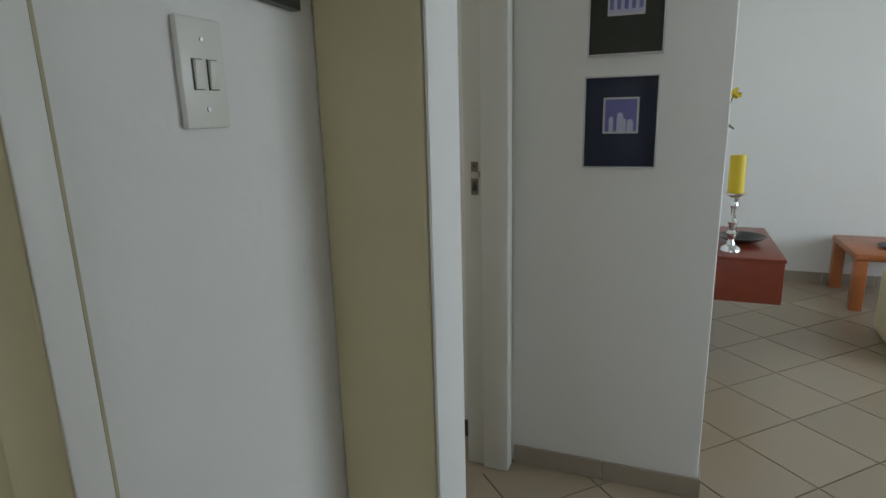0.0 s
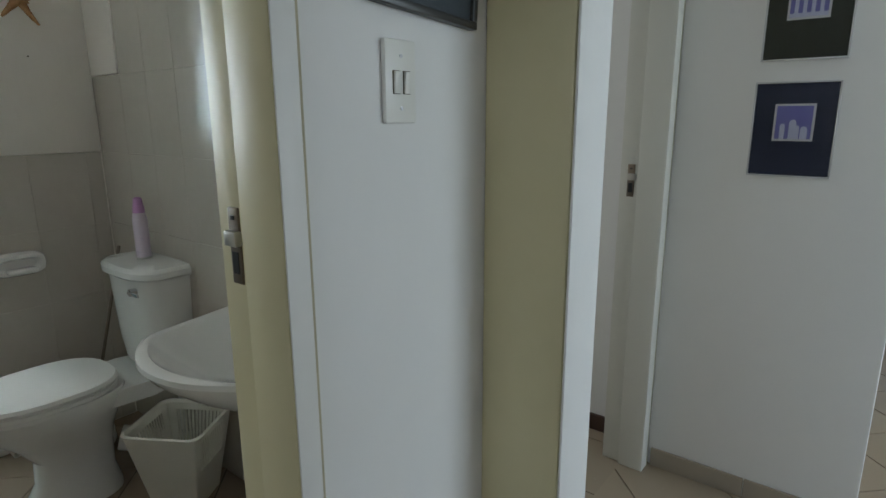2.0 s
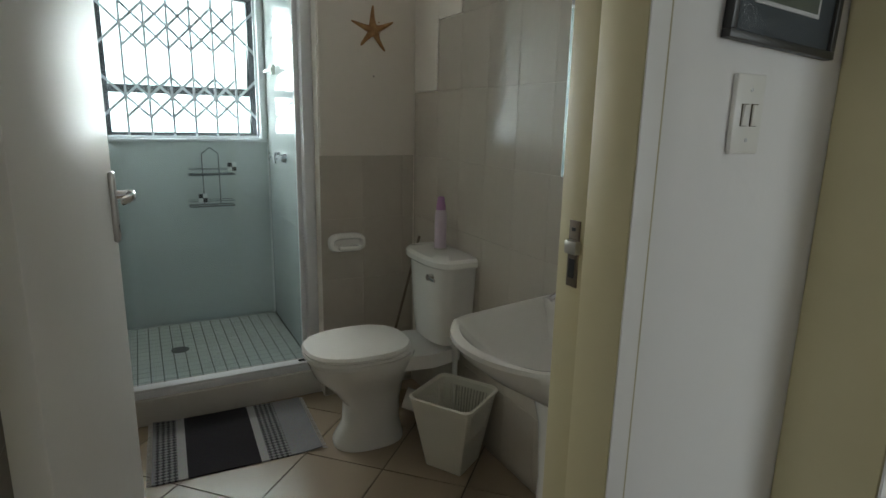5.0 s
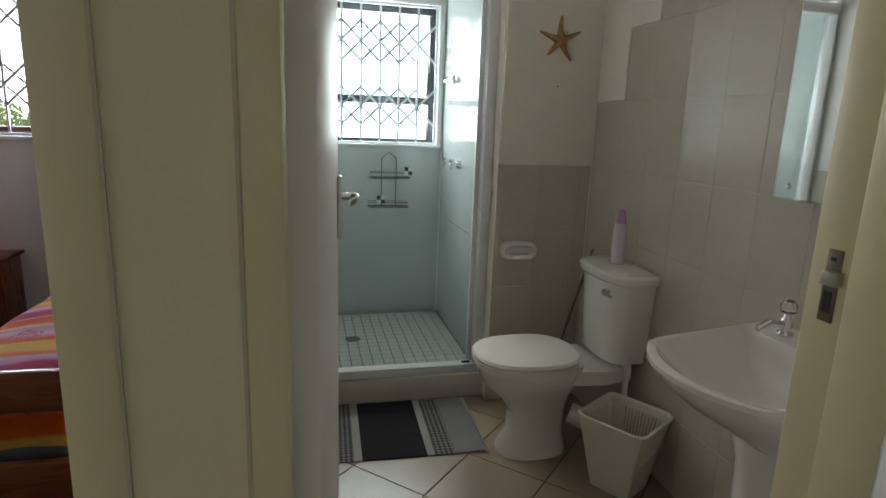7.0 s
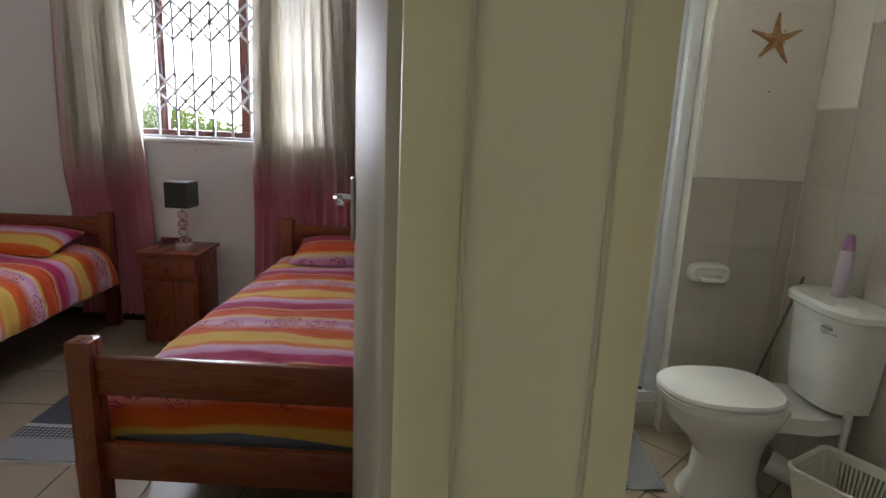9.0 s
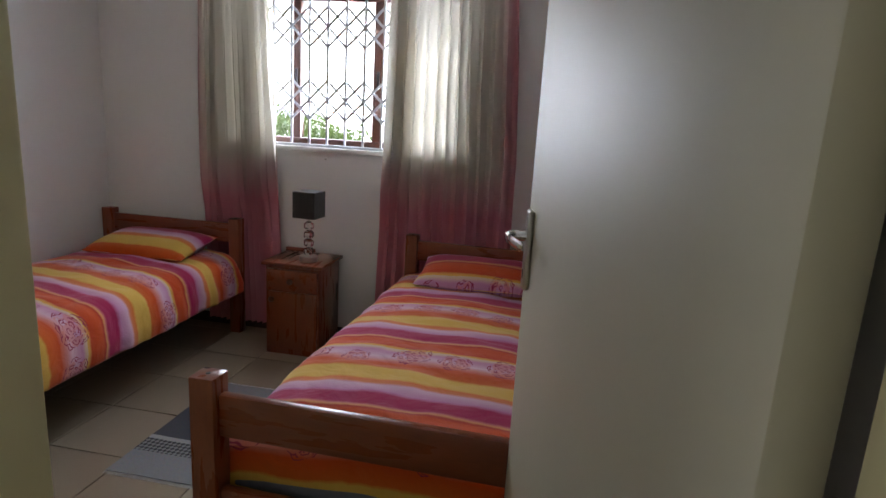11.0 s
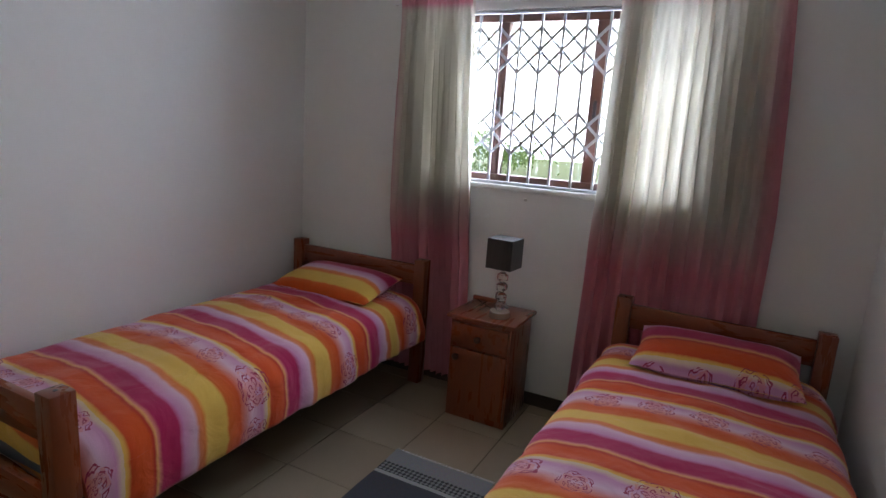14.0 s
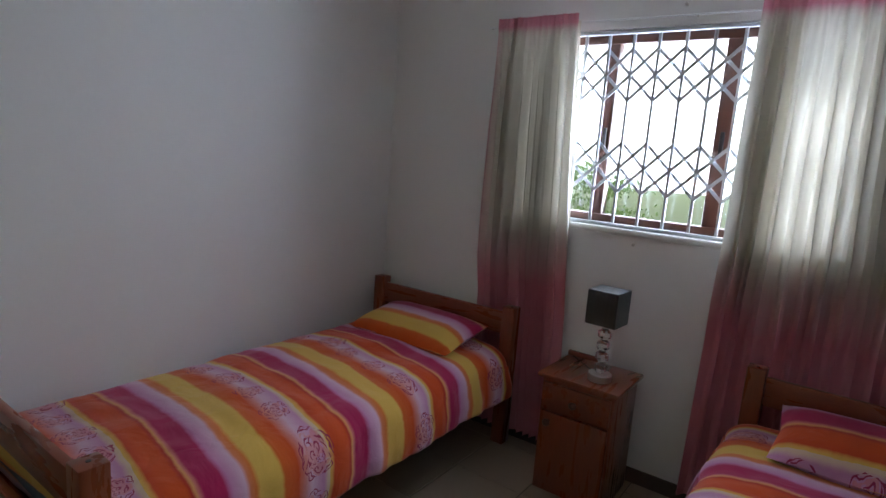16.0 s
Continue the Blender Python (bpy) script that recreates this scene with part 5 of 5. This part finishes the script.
def bed(y0, y1, label, m=None):
    """A stained pine single bed with square posts, head to the window wall."""
    b = thing("single_bed", label, "bed", "twin single beds")
    for x in (-3.762, FOOT_X):
        for y in (y0, y1 - 0.068):
            post = part("post", boxed(x, x + 0.07, y, y + 0.068, 0, 0.697 if x > -3 else 0.718, bevel=0.005), PINE_UP, b)
            bm = bmesh.new()
            tube(bm, (x + 0.035, y + 0.034, 0.696 if x > -3 else 0.717), (x + 0.035, y + 0.034, 0.6985 if x > -3 else 0.7195), 0.006)
            part("plug", bm, DARK_DISH, post)
    for x0, x1, rz in ((-3.742, -3.715, 0.035), (FOOT_X + 0.02, FOOT_X + 0.049, 0)):
        part("top_rail", boxed(x0, x1, y0 + 0.068, y1 - 0.068, 0.535 + rz, 0.65 + rz, bevel=0.006), PINE, b)
        part("lower_rail", boxed(x0, x1, y0 + 0.068, y1 - 0.068, 0.27, 0.385, bevel=0.005), PINE, b)
    for y in (y0 + 0.02, y1 - 0.048):
        part("side_rail", boxed(-3.692, FOOT_X, y, y + 0.028, 0.25, 0.36, bevel=0.004), PINE_LONG, b)
    for k in range(11):
        x = -3.6 + k * 0.171
        part("slat", boxed(x, x + 0.07, y0 + 0.05, y1 - 0.05, 0.30, 0.318), PINE, b, smooth=False)
    soft = boxed(-3.69, FOOT_X - 0.018, y0 + 0.03, y1 - 0.03, 0.319, 0.465, bevel=0.04, segments=3)
    mattress = tagged(part("mattress", soft, MATTRESS), "blue-grey mattress on the pine bed", "mattress")
    if m is not None:
        b.matrix_world = mattress.matrix_world = m
    return b


ASKEW = Matrix.Translation((-3.73, -1.14, 0)) @ Matrix.Rotation(radians(-1.6), 4, "Z") @ Matrix.Translation((3.73, 1.14, 0))
bed(-3.549, -2.615, "stained pine single bed against the plain wall")
bed(-1.583, -0.70, "stained pine single bed beside the open door", ASKEW)
duvet("duvet", -3.50, -2.65, "duvet in orange, magenta, lilac and yellow stripes with rose outlines", 0.3, 0.06, 0.155, 0.279, 0.08)
duvet("duvet", -1.575, -0.722, "duvet in orange, magenta, lilac and yellow stripes, neatly spread", 4.1, 0.13, 0.06, 0.280, 0.0, ASKEW)
pillow(-3.515, -3.07, 0.562, "pillow in a striped orange and yellow case against the headboard", 10, 1.0, 0.41, -0.9)
pillow(-3.515, -1.13, 0.575, "pillow in a striped orange and magenta case against the headboard", 10, 2.0, 0.50, 0.75)

ns = thing("nightstand", "stained pine nightstand with one drawer and a door", "nightstand")
part("carcass", boxed(-3.772, -3.475, -2.325, -2.005, 0.0, 0.522, bevel=0.003), PINE_UP, ns)
part("top_board", boxed(-3.785, -3.455, -2.345, -1.985, 0.5225, 0.543, bevel=0.005), PINE_LONG, ns)
part("back_lip", boxed(-3.785, -3.765, -2.345, -2.16, 0.5432, 0.565, bevel=0.003), PINE, ns)
dr = part("drawer_front", boxed(-3.475, -3.457, -2.315, -2.015, 0.385, 0.505, bevel=0.004), PINE_LONG, ns)
dd = part("cupboard_door", boxed(-3.475, -3.457, -2.315, -2.015, 0.04, 0.375, bevel=0.004), PINE_UP, ns)
for y, z, pa in ((-2.165, 0.445, dr), (-2.275, 0.335, dd)):
    bm = bmesh.new()
    tube(bm, (-3.458, y, z), (-3.44, y, z), 0.008)
    bmesh.ops.create_uvsphere(bm, u_segments=12, v_segments=8, radius=0.018, matrix=Matrix.Translation((-3.435, y, z)) @ Matrix.Diagonal((0.55, 1, 0.9, 1)))
    part("knob", bm, WINDOW_WOOD, pa, "dark turned knob")
lamp = thing("table_lamp", "table lamp with a square black shade and a crystal stem", "lamp", m=pose(-3.56, -2.108, 0.5435, 0, 0, -4))
bm = bmesh.new()
lathe(bm, [(0.047, 0), (0.050, 0.003), (0.050, 0.029), (0.047, 0.033), (0.02, 0.036)], (0, 0), 28)
part("base", bm, BRUSHED, lamp, "brushed steel round base")
z = 0.0365
for k in range(4):
    bm = boxed(-0.024, 0.024, -0.024, 0.024, z, z + 0.041, bevel=0.009, segments=1)
    bmesh.ops.rotate(bm, verts=bm.verts, cent=(0, 0, 0), matrix=Matrix.Rotation(radians(45 * (k % 2)), 3, "Z"))
    part("crystal_block", bm, CRYSTAL, lamp)
    bm = bmesh.new()
    lathe(bm, [(0.012, z + 0.0412), (0.016, z + 0.044), (0.012, z + 0.048)], (0, 0), 14)
    part("collar", bm, CHROME, lamp)
    z += 0.0485
bm = bmesh.new()
tube(bm, (0, 0, z), (0, 0, z + 0.07), 0.008)
part("lamp_holder", bm, BRUSHED, lamp)
bm = bmesh.new()
h, t = 0.066, 0.003
for q in range(4):
    bmx = boxed(-h, h, -h, -h + t, 0.252, 0.397)
    bmesh.ops.rotate(bmx, verts=bmx.verts, cent=(0, 0, 0), matrix=Matrix.Rotation(q * math.pi / 2, 3, "Z"))
    tmp = bpy.data.meshes.new("side")
    bmx.to_mesh(tmp)
    bmx.free()
    bm.from_mesh(tmp)
    bpy.data.meshes.remove(tmp)
shade = part("shade", bm, SHADE_BLACK, lamp, "black satin square shade", smooth=False)
part("shade_top", boxed(-h, h, -h, h, 0.394, 0.3975), SHADE_BLACK, shade, smooth=False)
bm = bmesh.new()
pts = [(-3.60, -2.12, 0.5475), (-3.66, -2.20, 0.5475), (-3.72, -2.27, 0.5475), (-3.755, -2.31, 0.5475)]
for a, b in zip(pts, pts[1:]):
    tube(bm, a, b, 0.003, sides=6)
tagged(part("lamp_cable", bm, BLACK), "black lamp cable lying on the nightstand", "cable")

win = tagged(new("window_2"), "red-brown wooden bedroom window with a white sill", "window", kind="structure")
for y0, y1, z0, z1 in ((wy0, wy1, wz0, wz0 + 0.05), (wy0, wy1, wz1 - 0.05, wz1), (wy0, wy0 + 0.05, wz0 + 0.05, wz1 - 0.05), (wy1 - 0.05, wy1, wz0 + 0.05, wz1 - 0.05), (-1.865, -1.797, wz0 + 0.05, wz1 - 0.05), (-2.358, -2.312, wz0 + 0.05, wz1 - 0.05)):
    part("window_frame", boxed(-3.95, -3.89, y0, y1, z0, z1, bevel=0.004), WINDOW_WOOD, win)
for y0, y1 in ((wy0 + 0.05, -2.358), (-2.312, -1.865), (-1.797, wy1 - 0.05)):
    pane = part("pane", boxed(-3.922, -3.918, y0, y1, wz0 + 0.05, wz1 - 0.05), PANE, win, smooth=False)
    pane.visible_shadow = False
for y in (-2.335, -1.831):
    bm = boxed(-3.889, -3.872, y - 0.008, y + 0.008, 1.52, 1.62, bevel=0.004)
    part("window_catch", bm, BLACK, win)
part("window_sill", boxed(-3.96, -3.815, wy0 - 0.02, wy1 + 0.02, wz0 - 0.028, wz0, bevel=0.005), WHITE_GLOSS, win)
trellis("window_grille", -3.85, -2.681, -1.349, 1.180, 2.034, 0.111, "white folding steel grille inside the bedroom window", GRILLE_WHITE, ((1.33, 1.552), (1.737, 1.958)))
for y in (-2.12, -2.03):
    bm = bmesh.new()
    zz = 1.105 if y < -2.1 else 2.125
    tube(bm, (-3.83, y, zz), (-3.817, y, zz), 0.008, 0.006)
    tagged(part("wall_plug", bm, BRUSHED), "small screw in the wall by the window", "screw")
rail = thing("curtain_rail", "thin white curtain wire above the window", "curtain rail")
bm = bmesh.new()
tube(bm, (-3.8225, -2.98, 2.088), (-3.8225, -0.98, 2.075), 0.004)
part("wire", bm, WHITE_ALU, rail)
for y in (-2.96, -1.98, -0.99):
    bm = bmesh.new()
    tube(bm, (-3.83, y, 2.086 if y < -2 else 2.078), (-3.8225, y, 2.086 if y < -2 else 2.078), 0.006)
    part("bracket", bm, BRUSHED, rail)


def curtain(tops, sills, hems, z_hem, folds, seed, label, open_side):
    """A gathered curtain: its left and right edges at the heading, at sill height and at the hem."""
    nu, nv = 150, 60
    bm = bmesh.new()
    grid, dye, grid_y = [], [], []
    for j in range(nv + 1):
        z = 2.112 + (z_hem - 2.112) * j / nv
        row = []
        for i in range(nu + 1):
            s = i / nu
            f = (2.112 - z) / (2.112 - 1.17)
            if f < 1:
                a, b = tops[0] + (sills[0] - tops[0]) * f, tops[1] + (sills[1] - tops[1]) * f
            else:
                g = (1.17 - z) / (1.17 - z_hem)
                a, b = sills[0] + (hems[0] - sills[0]) * g, sills[1] + (hems[1] - sills[1]) * g
            if i == 0:
                grid_y.append((a, b))
            low = max(0.0, min(1.0, (0.95 - z) / 0.2))
            amp = (0.008 + 0.041 * min(1.0, (2.112 - z) / 0.5)) * (0.75 + 0.9 * noise.noise(Vector((s * 5 + seed, z * 0.5, 9)))) * (1 - 0.45 * low)
            ph = s * folds * 2 * math.pi + 4.2 * noise.noise(Vector((s * 2.6 + seed, z * 0.35, 0))) + 0.8 * noise.noise(Vector((s * 7 + seed, z * 1.1, 2)))
            x = -3.766 - 0.02 * low + amp * math.sin(ph) + 0.3 * amp * math.sin(2 * ph + 1) + (0.010 - 0.006 * low) * noise.noise(Vector((s * 9 + seed, z * 1.5, 4)))
            x = max(-3.812, x)
            if z > 2.05:
                x += 0.006 * math.sin(s * folds * 9)
            y = a + (b - a) * s + 0.008 * math.cos(ph) * min(1.0, (2.112 - z) / 0.4)
            row.append(bm.verts.new((x, y, z)))
            hem = max(0.0, min(1.0, (1.16 - z + 0.05 * noise.noise(Vector((s * 6 + seed, 0, 1)))) / 0.36))
            head = max(0.0, min(1.0, (z - 2.035) / 0.03))
            edge = max(0.0, 1 - abs((1 - s) if open_side < 0 else s) / (0.16 if open_side < 0 else 0.10)) * (0.85 if open_side < 0 else 0.6)
            dye.append(max(hem, head, edge))
        grid.append(row)
    for j in range(nv):
        for i in range(nu):
            bm.faces.new((grid[j][i], grid[j][i + 1], grid[j + 1][i + 1], grid[j + 1][i]))
    ob = part("curtain", bm, CURTAIN)
    at = ob.data.attributes.new("dye", "FLOAT", "POINT")
    at.data.foreach_set("value", dye)
    # cloth doubled behind the front folds: the turned edge, or the gathered bulk with gaps between its folds
    layers = [(0.0, 0.2, -3.8165), (0.0, 0.13, -3.8195)] if open_side < 0 else [(0.0, 0.12, -3.8165), (0.155, 0.31, -3.8165), (0.345, 0.48, -3.8165), (0.53, 0.63, -3.8165), (0.67, 0.83, -3.8165), (0.875, 1.0, -3.8165), (0.2, 0.29, -3.8195), (0.7, 0.80, -3.8195)]
    back = bmesh.new()
    for s0, s1, x0 in layers:
        rows = []
        for j in range(nv + 1):
            a, b = grid_y[j]
            drift = 0.012 * noise.noise(Vector((s0 * 9 + seed, j * 0.05, 3)))
            rows.append([back.verts.new((x0 + 0.001 * math.sin(k * 2 + j * 0.1), a + 0.008 + (b - a - 0.016) * min(1.0, max(0.0, s0 + drift + (s1 - s0) * k / 8)), 2.09 + (z_hem - 2.09) * j / nv)) for k in range(9)])
        for j in range(nv):
            for k in range(8):
                back.faces.new((rows[j][k], rows[j][k + 1], rows[j + 1][k + 1], rows[j + 1][k]))
    turned = part("turned_edge", back, CURTAIN, ob)
    da = turned.data.attributes.new("dye", "FLOAT", "POINT")
    da.data.foreach_set("value", [max(0.0, min(1.0, (1.16 - v.co.z) / 0.36)) for v in turned.data.vertices])
    return tagged(ob, label, "curtain", "bedroom curtains")


curtain((-2.89, -2.475), (-2.90, -2.42), (-2.88, -2.38), 0.05, 11, 0.0, "gathered cream curtain dip-dyed pink, drawn to one side of the window", 1)
curtain((-1.735, -1.06), (-1.745, -1.0), (-1.79, -1.0), 0.05, 12, 5.0, "gathered cream curtain dip-dyed pink, half covering the window", -1)
rug("bedroom_rug", "grey banded cotton rug on the bedroom floor", ROOM_RUG, -3.03, -2.25, -2.34, -1.87, 0, 0)
poster = thing("wall_poster", "bright blue, yellow and green picture hung on the bedroom wall", "picture")
part("sheet", boxed(-3.42, -2.57, -0.6135, -0.6115, 1.02, 1.88), material("poster_blue", (0.05, 0.17, 0.42), 0.5, second=(0.45, 0.55, 0.7), scale=5, amount=1.0), poster, smooth=False)
for x0, x1, z0, z1, c in ((-3.5, -2.68, 1.04, 1.17, (0.05, 0.25, 0.20)), (-3.46, -3.1, 1.10, 1.34, (0.50, 0.18, 0.08)), (-3.05, -2.72, 1.12, 1.26, (0.42, 0.22, 0.12)), (-3.43, -3.2, 1.36, 1.46, (0.60, 0.62, 0.70)), (-3.40, -3.02, 1.48, 1.60, (0.70, 0.45, 0.12)), (-2.96, -2.74, 1.40, 1.56, (0.68, 0.60, 0.42)), (-3.49, -3.44, 1.2, 1.8, (0.06, 0.28, 0.26))):
    part("print_patch", boxed(x0 + 0.09, x1 + 0.09, -0.6150, -0.6137, z0, z1, bevel=0.0006), material("poster_patch", c, 0.5, second=tuple(0.5 * v + 0.1 for v in c), scale=25, amount=1.0), poster, smooth=False)

# ---- garden seen through the windows ----


def leafy(name, label, cx, cy, z0, rx, ry, rz, count, seed, trunk=None):
    """A bush or tree: limbs under a crown of many small leaves set unevenly."""
    rnd = random.Random(seed)
    tree = thing(name, label, name)
    bm = bmesh.new()
    base = Vector((cx, cy, -1.0))
    for k in range(6):
        a = rnd.uniform(0, 6.28)
        tip = Vector((cx + 0.6 * rx * math.cos(a), cy + 0.6 * ry * math.sin(a), z0 + rz * rnd.uniform(-0.3, 0.3)))
        tube(bm, base, tip, 0.06 if trunk is None else trunk, 0.015, sides=6)
    part("trunk", bm, BARK, tree)
    vs, fs = [], []
    clumps = [(rnd.gauss(0, 0.45), rnd.gauss(0, 0.45), rnd.uniform(-0.6, 0.9)) for _ in range(16)]
    for _ in range(count):
        c = rnd.choice(clumps)
        p = Vector((cx + rx * (c[0] + rnd.gauss(0, 0.2)), cy + ry * (c[1] + rnd.gauss(0, 0.2)), z0 + rz * (c[2] + rnd.gauss(0, 0.2))))
        q = Euler((rnd.uniform(0, 6), rnd.uniform(0, 6), rnd.uniform(0, 6))).to_matrix()
        s = rnd.uniform(0.04, 0.09) * (1.0 if trunk is None else 2.2)
        n0 = len(vs)
        for u, v in ((-1, 0), (0, -0.45), (1, 0), (0, 0.45)):
            vs.append(p + q @ Vector((u * s, v * s, 0)))
        fs.append((n0, n0 + 1, n0 + 2, n0 + 3))
    me = bpy.data.meshes.new("crown")
    me.from_pydata(vs, [], fs)
    me.materials.append(FOLIAGE)
    ob = new("crown", me)
    ob.parent = tree
    return tree


for k, (x, y, z, rx, ry, rz) in enumerate(((-12, -3.6, -0.55, 1.6, 1.6, 0.55), (-13, -6.0, -0.5, 1.9, 1.7, 0.6), (-15, -8.4, -0.45, 2.1, 2.0, 0.65), (-18, -11.5, -0.5, 2.4, 2.4, 0.7))):
    leafy("bush", "green garden bush outside the bedroom window", x, y, z, rx, ry, rz, 3600, k)
for k, (x, y, z, r) in enumerate(((-34, -18, 0.2, 5.0), (-38, -27, 0.3, 6.0))):
    leafy("tree", "leafy garden tree some way beyond the window", x, y, z, r, r, 1.5, 9000, 11 + k, 0.12)

# ---- pieces: wall tiles, shower floor, floor tiles ----
wall_north = bpy.data.objects["wall_bath_north"]
wall_block = bpy.data.objects["wall_bath_block"]
wall_far = bpy.data.objects["wall_shower"]
wall_part = bpy.data.objects["wall_partition"]
TILE_W, TILE_HT = 0.2, 0.2868
wall_tiles(wall_north, "y", TILE_Y, STAR_X, BACK, 0.003, 2.3, TILE_W, TILE_HT, GREY_TILE, lambda u, z: (u < -2.42 and z > 1.44) or (u < -2.21 and z > 1.73) or z > 2.02, first=-0.04, out=-1)
wall_tiles(wall_north, "y", TILE_Y, STAR_X, STAR_X + 0.04, 0.003, 1.437, 0.04, TILE_HT, GREY_TILE, out=-1)
wall_tiles(wall_block, "x", STAR_X, 0.405, TILE_Y - 0.009, 0.003, 1.150, TILE_W, TILE_HT, GREY_TILE, out=1)
wall_tiles(wall_block, "y", 0.405, FAR_X, -2.81, 0.09, 2.2, 0.25, 0.33, BLUE_TILE, out=-1)
wall_tiles(wall_far, "x", FAR_X - 0.012, -0.495, 0.394, 0.09, 1.165, 0.25, 0.33, BLUE_TILE, out=1)
wall_tiles(wall_part, "y", -0.50, FAR_X, -2.81, 0.09, 2.2, 0.25, 0.33, BLUE_TILE, out=1)
wall_tiles(wall_part, "y", -0.50, -2.70, BACK - 0.02, 0.003, 1.150, TILE_W, TILE_HT, GREY_TILE, out=1)
PITCH = 0.0561
nx, ny = 16, 16
one = mesh_of("mosaic_tile", boxed(-PITCH / 2 + 0.002, PITCH / 2 - 0.002, -PITCH / 2 + 0.002, PITCH / 2 - 0.002, 0, 0.0055, bevel=0.0012, segments=1), MOSAIC, False)
for i in range(nx):
    for j in range(ny):
        x, y = FAR_X + 0.012 + PITCH * (i + 0.5), 0.394 - PITCH * (j + 0.5)
        if x < -2.84 and y > -0.49 and math.hypot(x + 3.30, y + 0.19) > 0.035:
            ob = new("mosaic_tile", one)
            ob.parent = tray
            ob.location = (x, y, 0.0882)


def lay_floor(x0, x1, y0, y1, size, turn, node):
    """Square tiles turned by some degrees, cut to the room x0..x1, y0..y1, with one joint crossing at node."""
    parent = bpy.data.objects["floor"]
    c, s = math.cos(radians(turn)), math.sin(radians(turn))
    shared = {}
    half = size / 2 - 0.003
    n = int(max(x1 - x0, y1 - y0) * 1.5 / size) + 2
    mid = ((x0 + x1) / 2, (y0 + y1) / 2)
    du, dv = mid[0] - node[0], mid[1] - node[1]
    i0, j0 = round((du * c + dv * s) / size), round((-du * s + dv * c) / size)
    for i in range(i0 - n, i0 + n):
        for j in range(j0 - n, j0 + n):
            u, v = (i + 0.5) * size, (j + 0.5) * size
            cx, cy = node[0] + u * c - v * s, node[1] + u * s + v * c
            square = [(cx + a * c - b * s, cy + a * s + b * c) for a, b in ((-half, -half), (half, -half), (half, half), (-half, half))]
            poly = clip_poly(square, x0, x1, y0, y1)
            if len(poly) < 3:
                continue
            whole = poly == square
            if whole and "m" in shared:
                me = shared["m"]
            else:
                bm = bmesh.new()
                o = (cx, cy)
                skin(bm, [[(p[0] - o[0], p[1] - o[1], z) for p in poly] for z in (-0.004, 0.0)])
                me = mesh_of("floor_tile", bm, FLOOR_TILE, False)
                if whole:
                    shared["m"] = me
            ob = new("floor_tile", me)
            ob.parent = parent
            ob.location = (cx, cy, 0)


lay_floor(-2.70, BACK + 0.08, -0.50, TILE_Y, 0.332, 45, (-1.969, -0.038))
lay_floor(-3.83, BACK + 0.08, -3.60, -0.61, 0.345, 0, (-2.34, -2.33))
lay_floor(BACK + 0.08, 2.6, -1.6, 4.75, 0.332, 45, (0.08, 2.294))
lay_floor(-3.0, BACK + 0.08, 0.97, 1.98, 0.332, 0, (-1.0, 1.9))
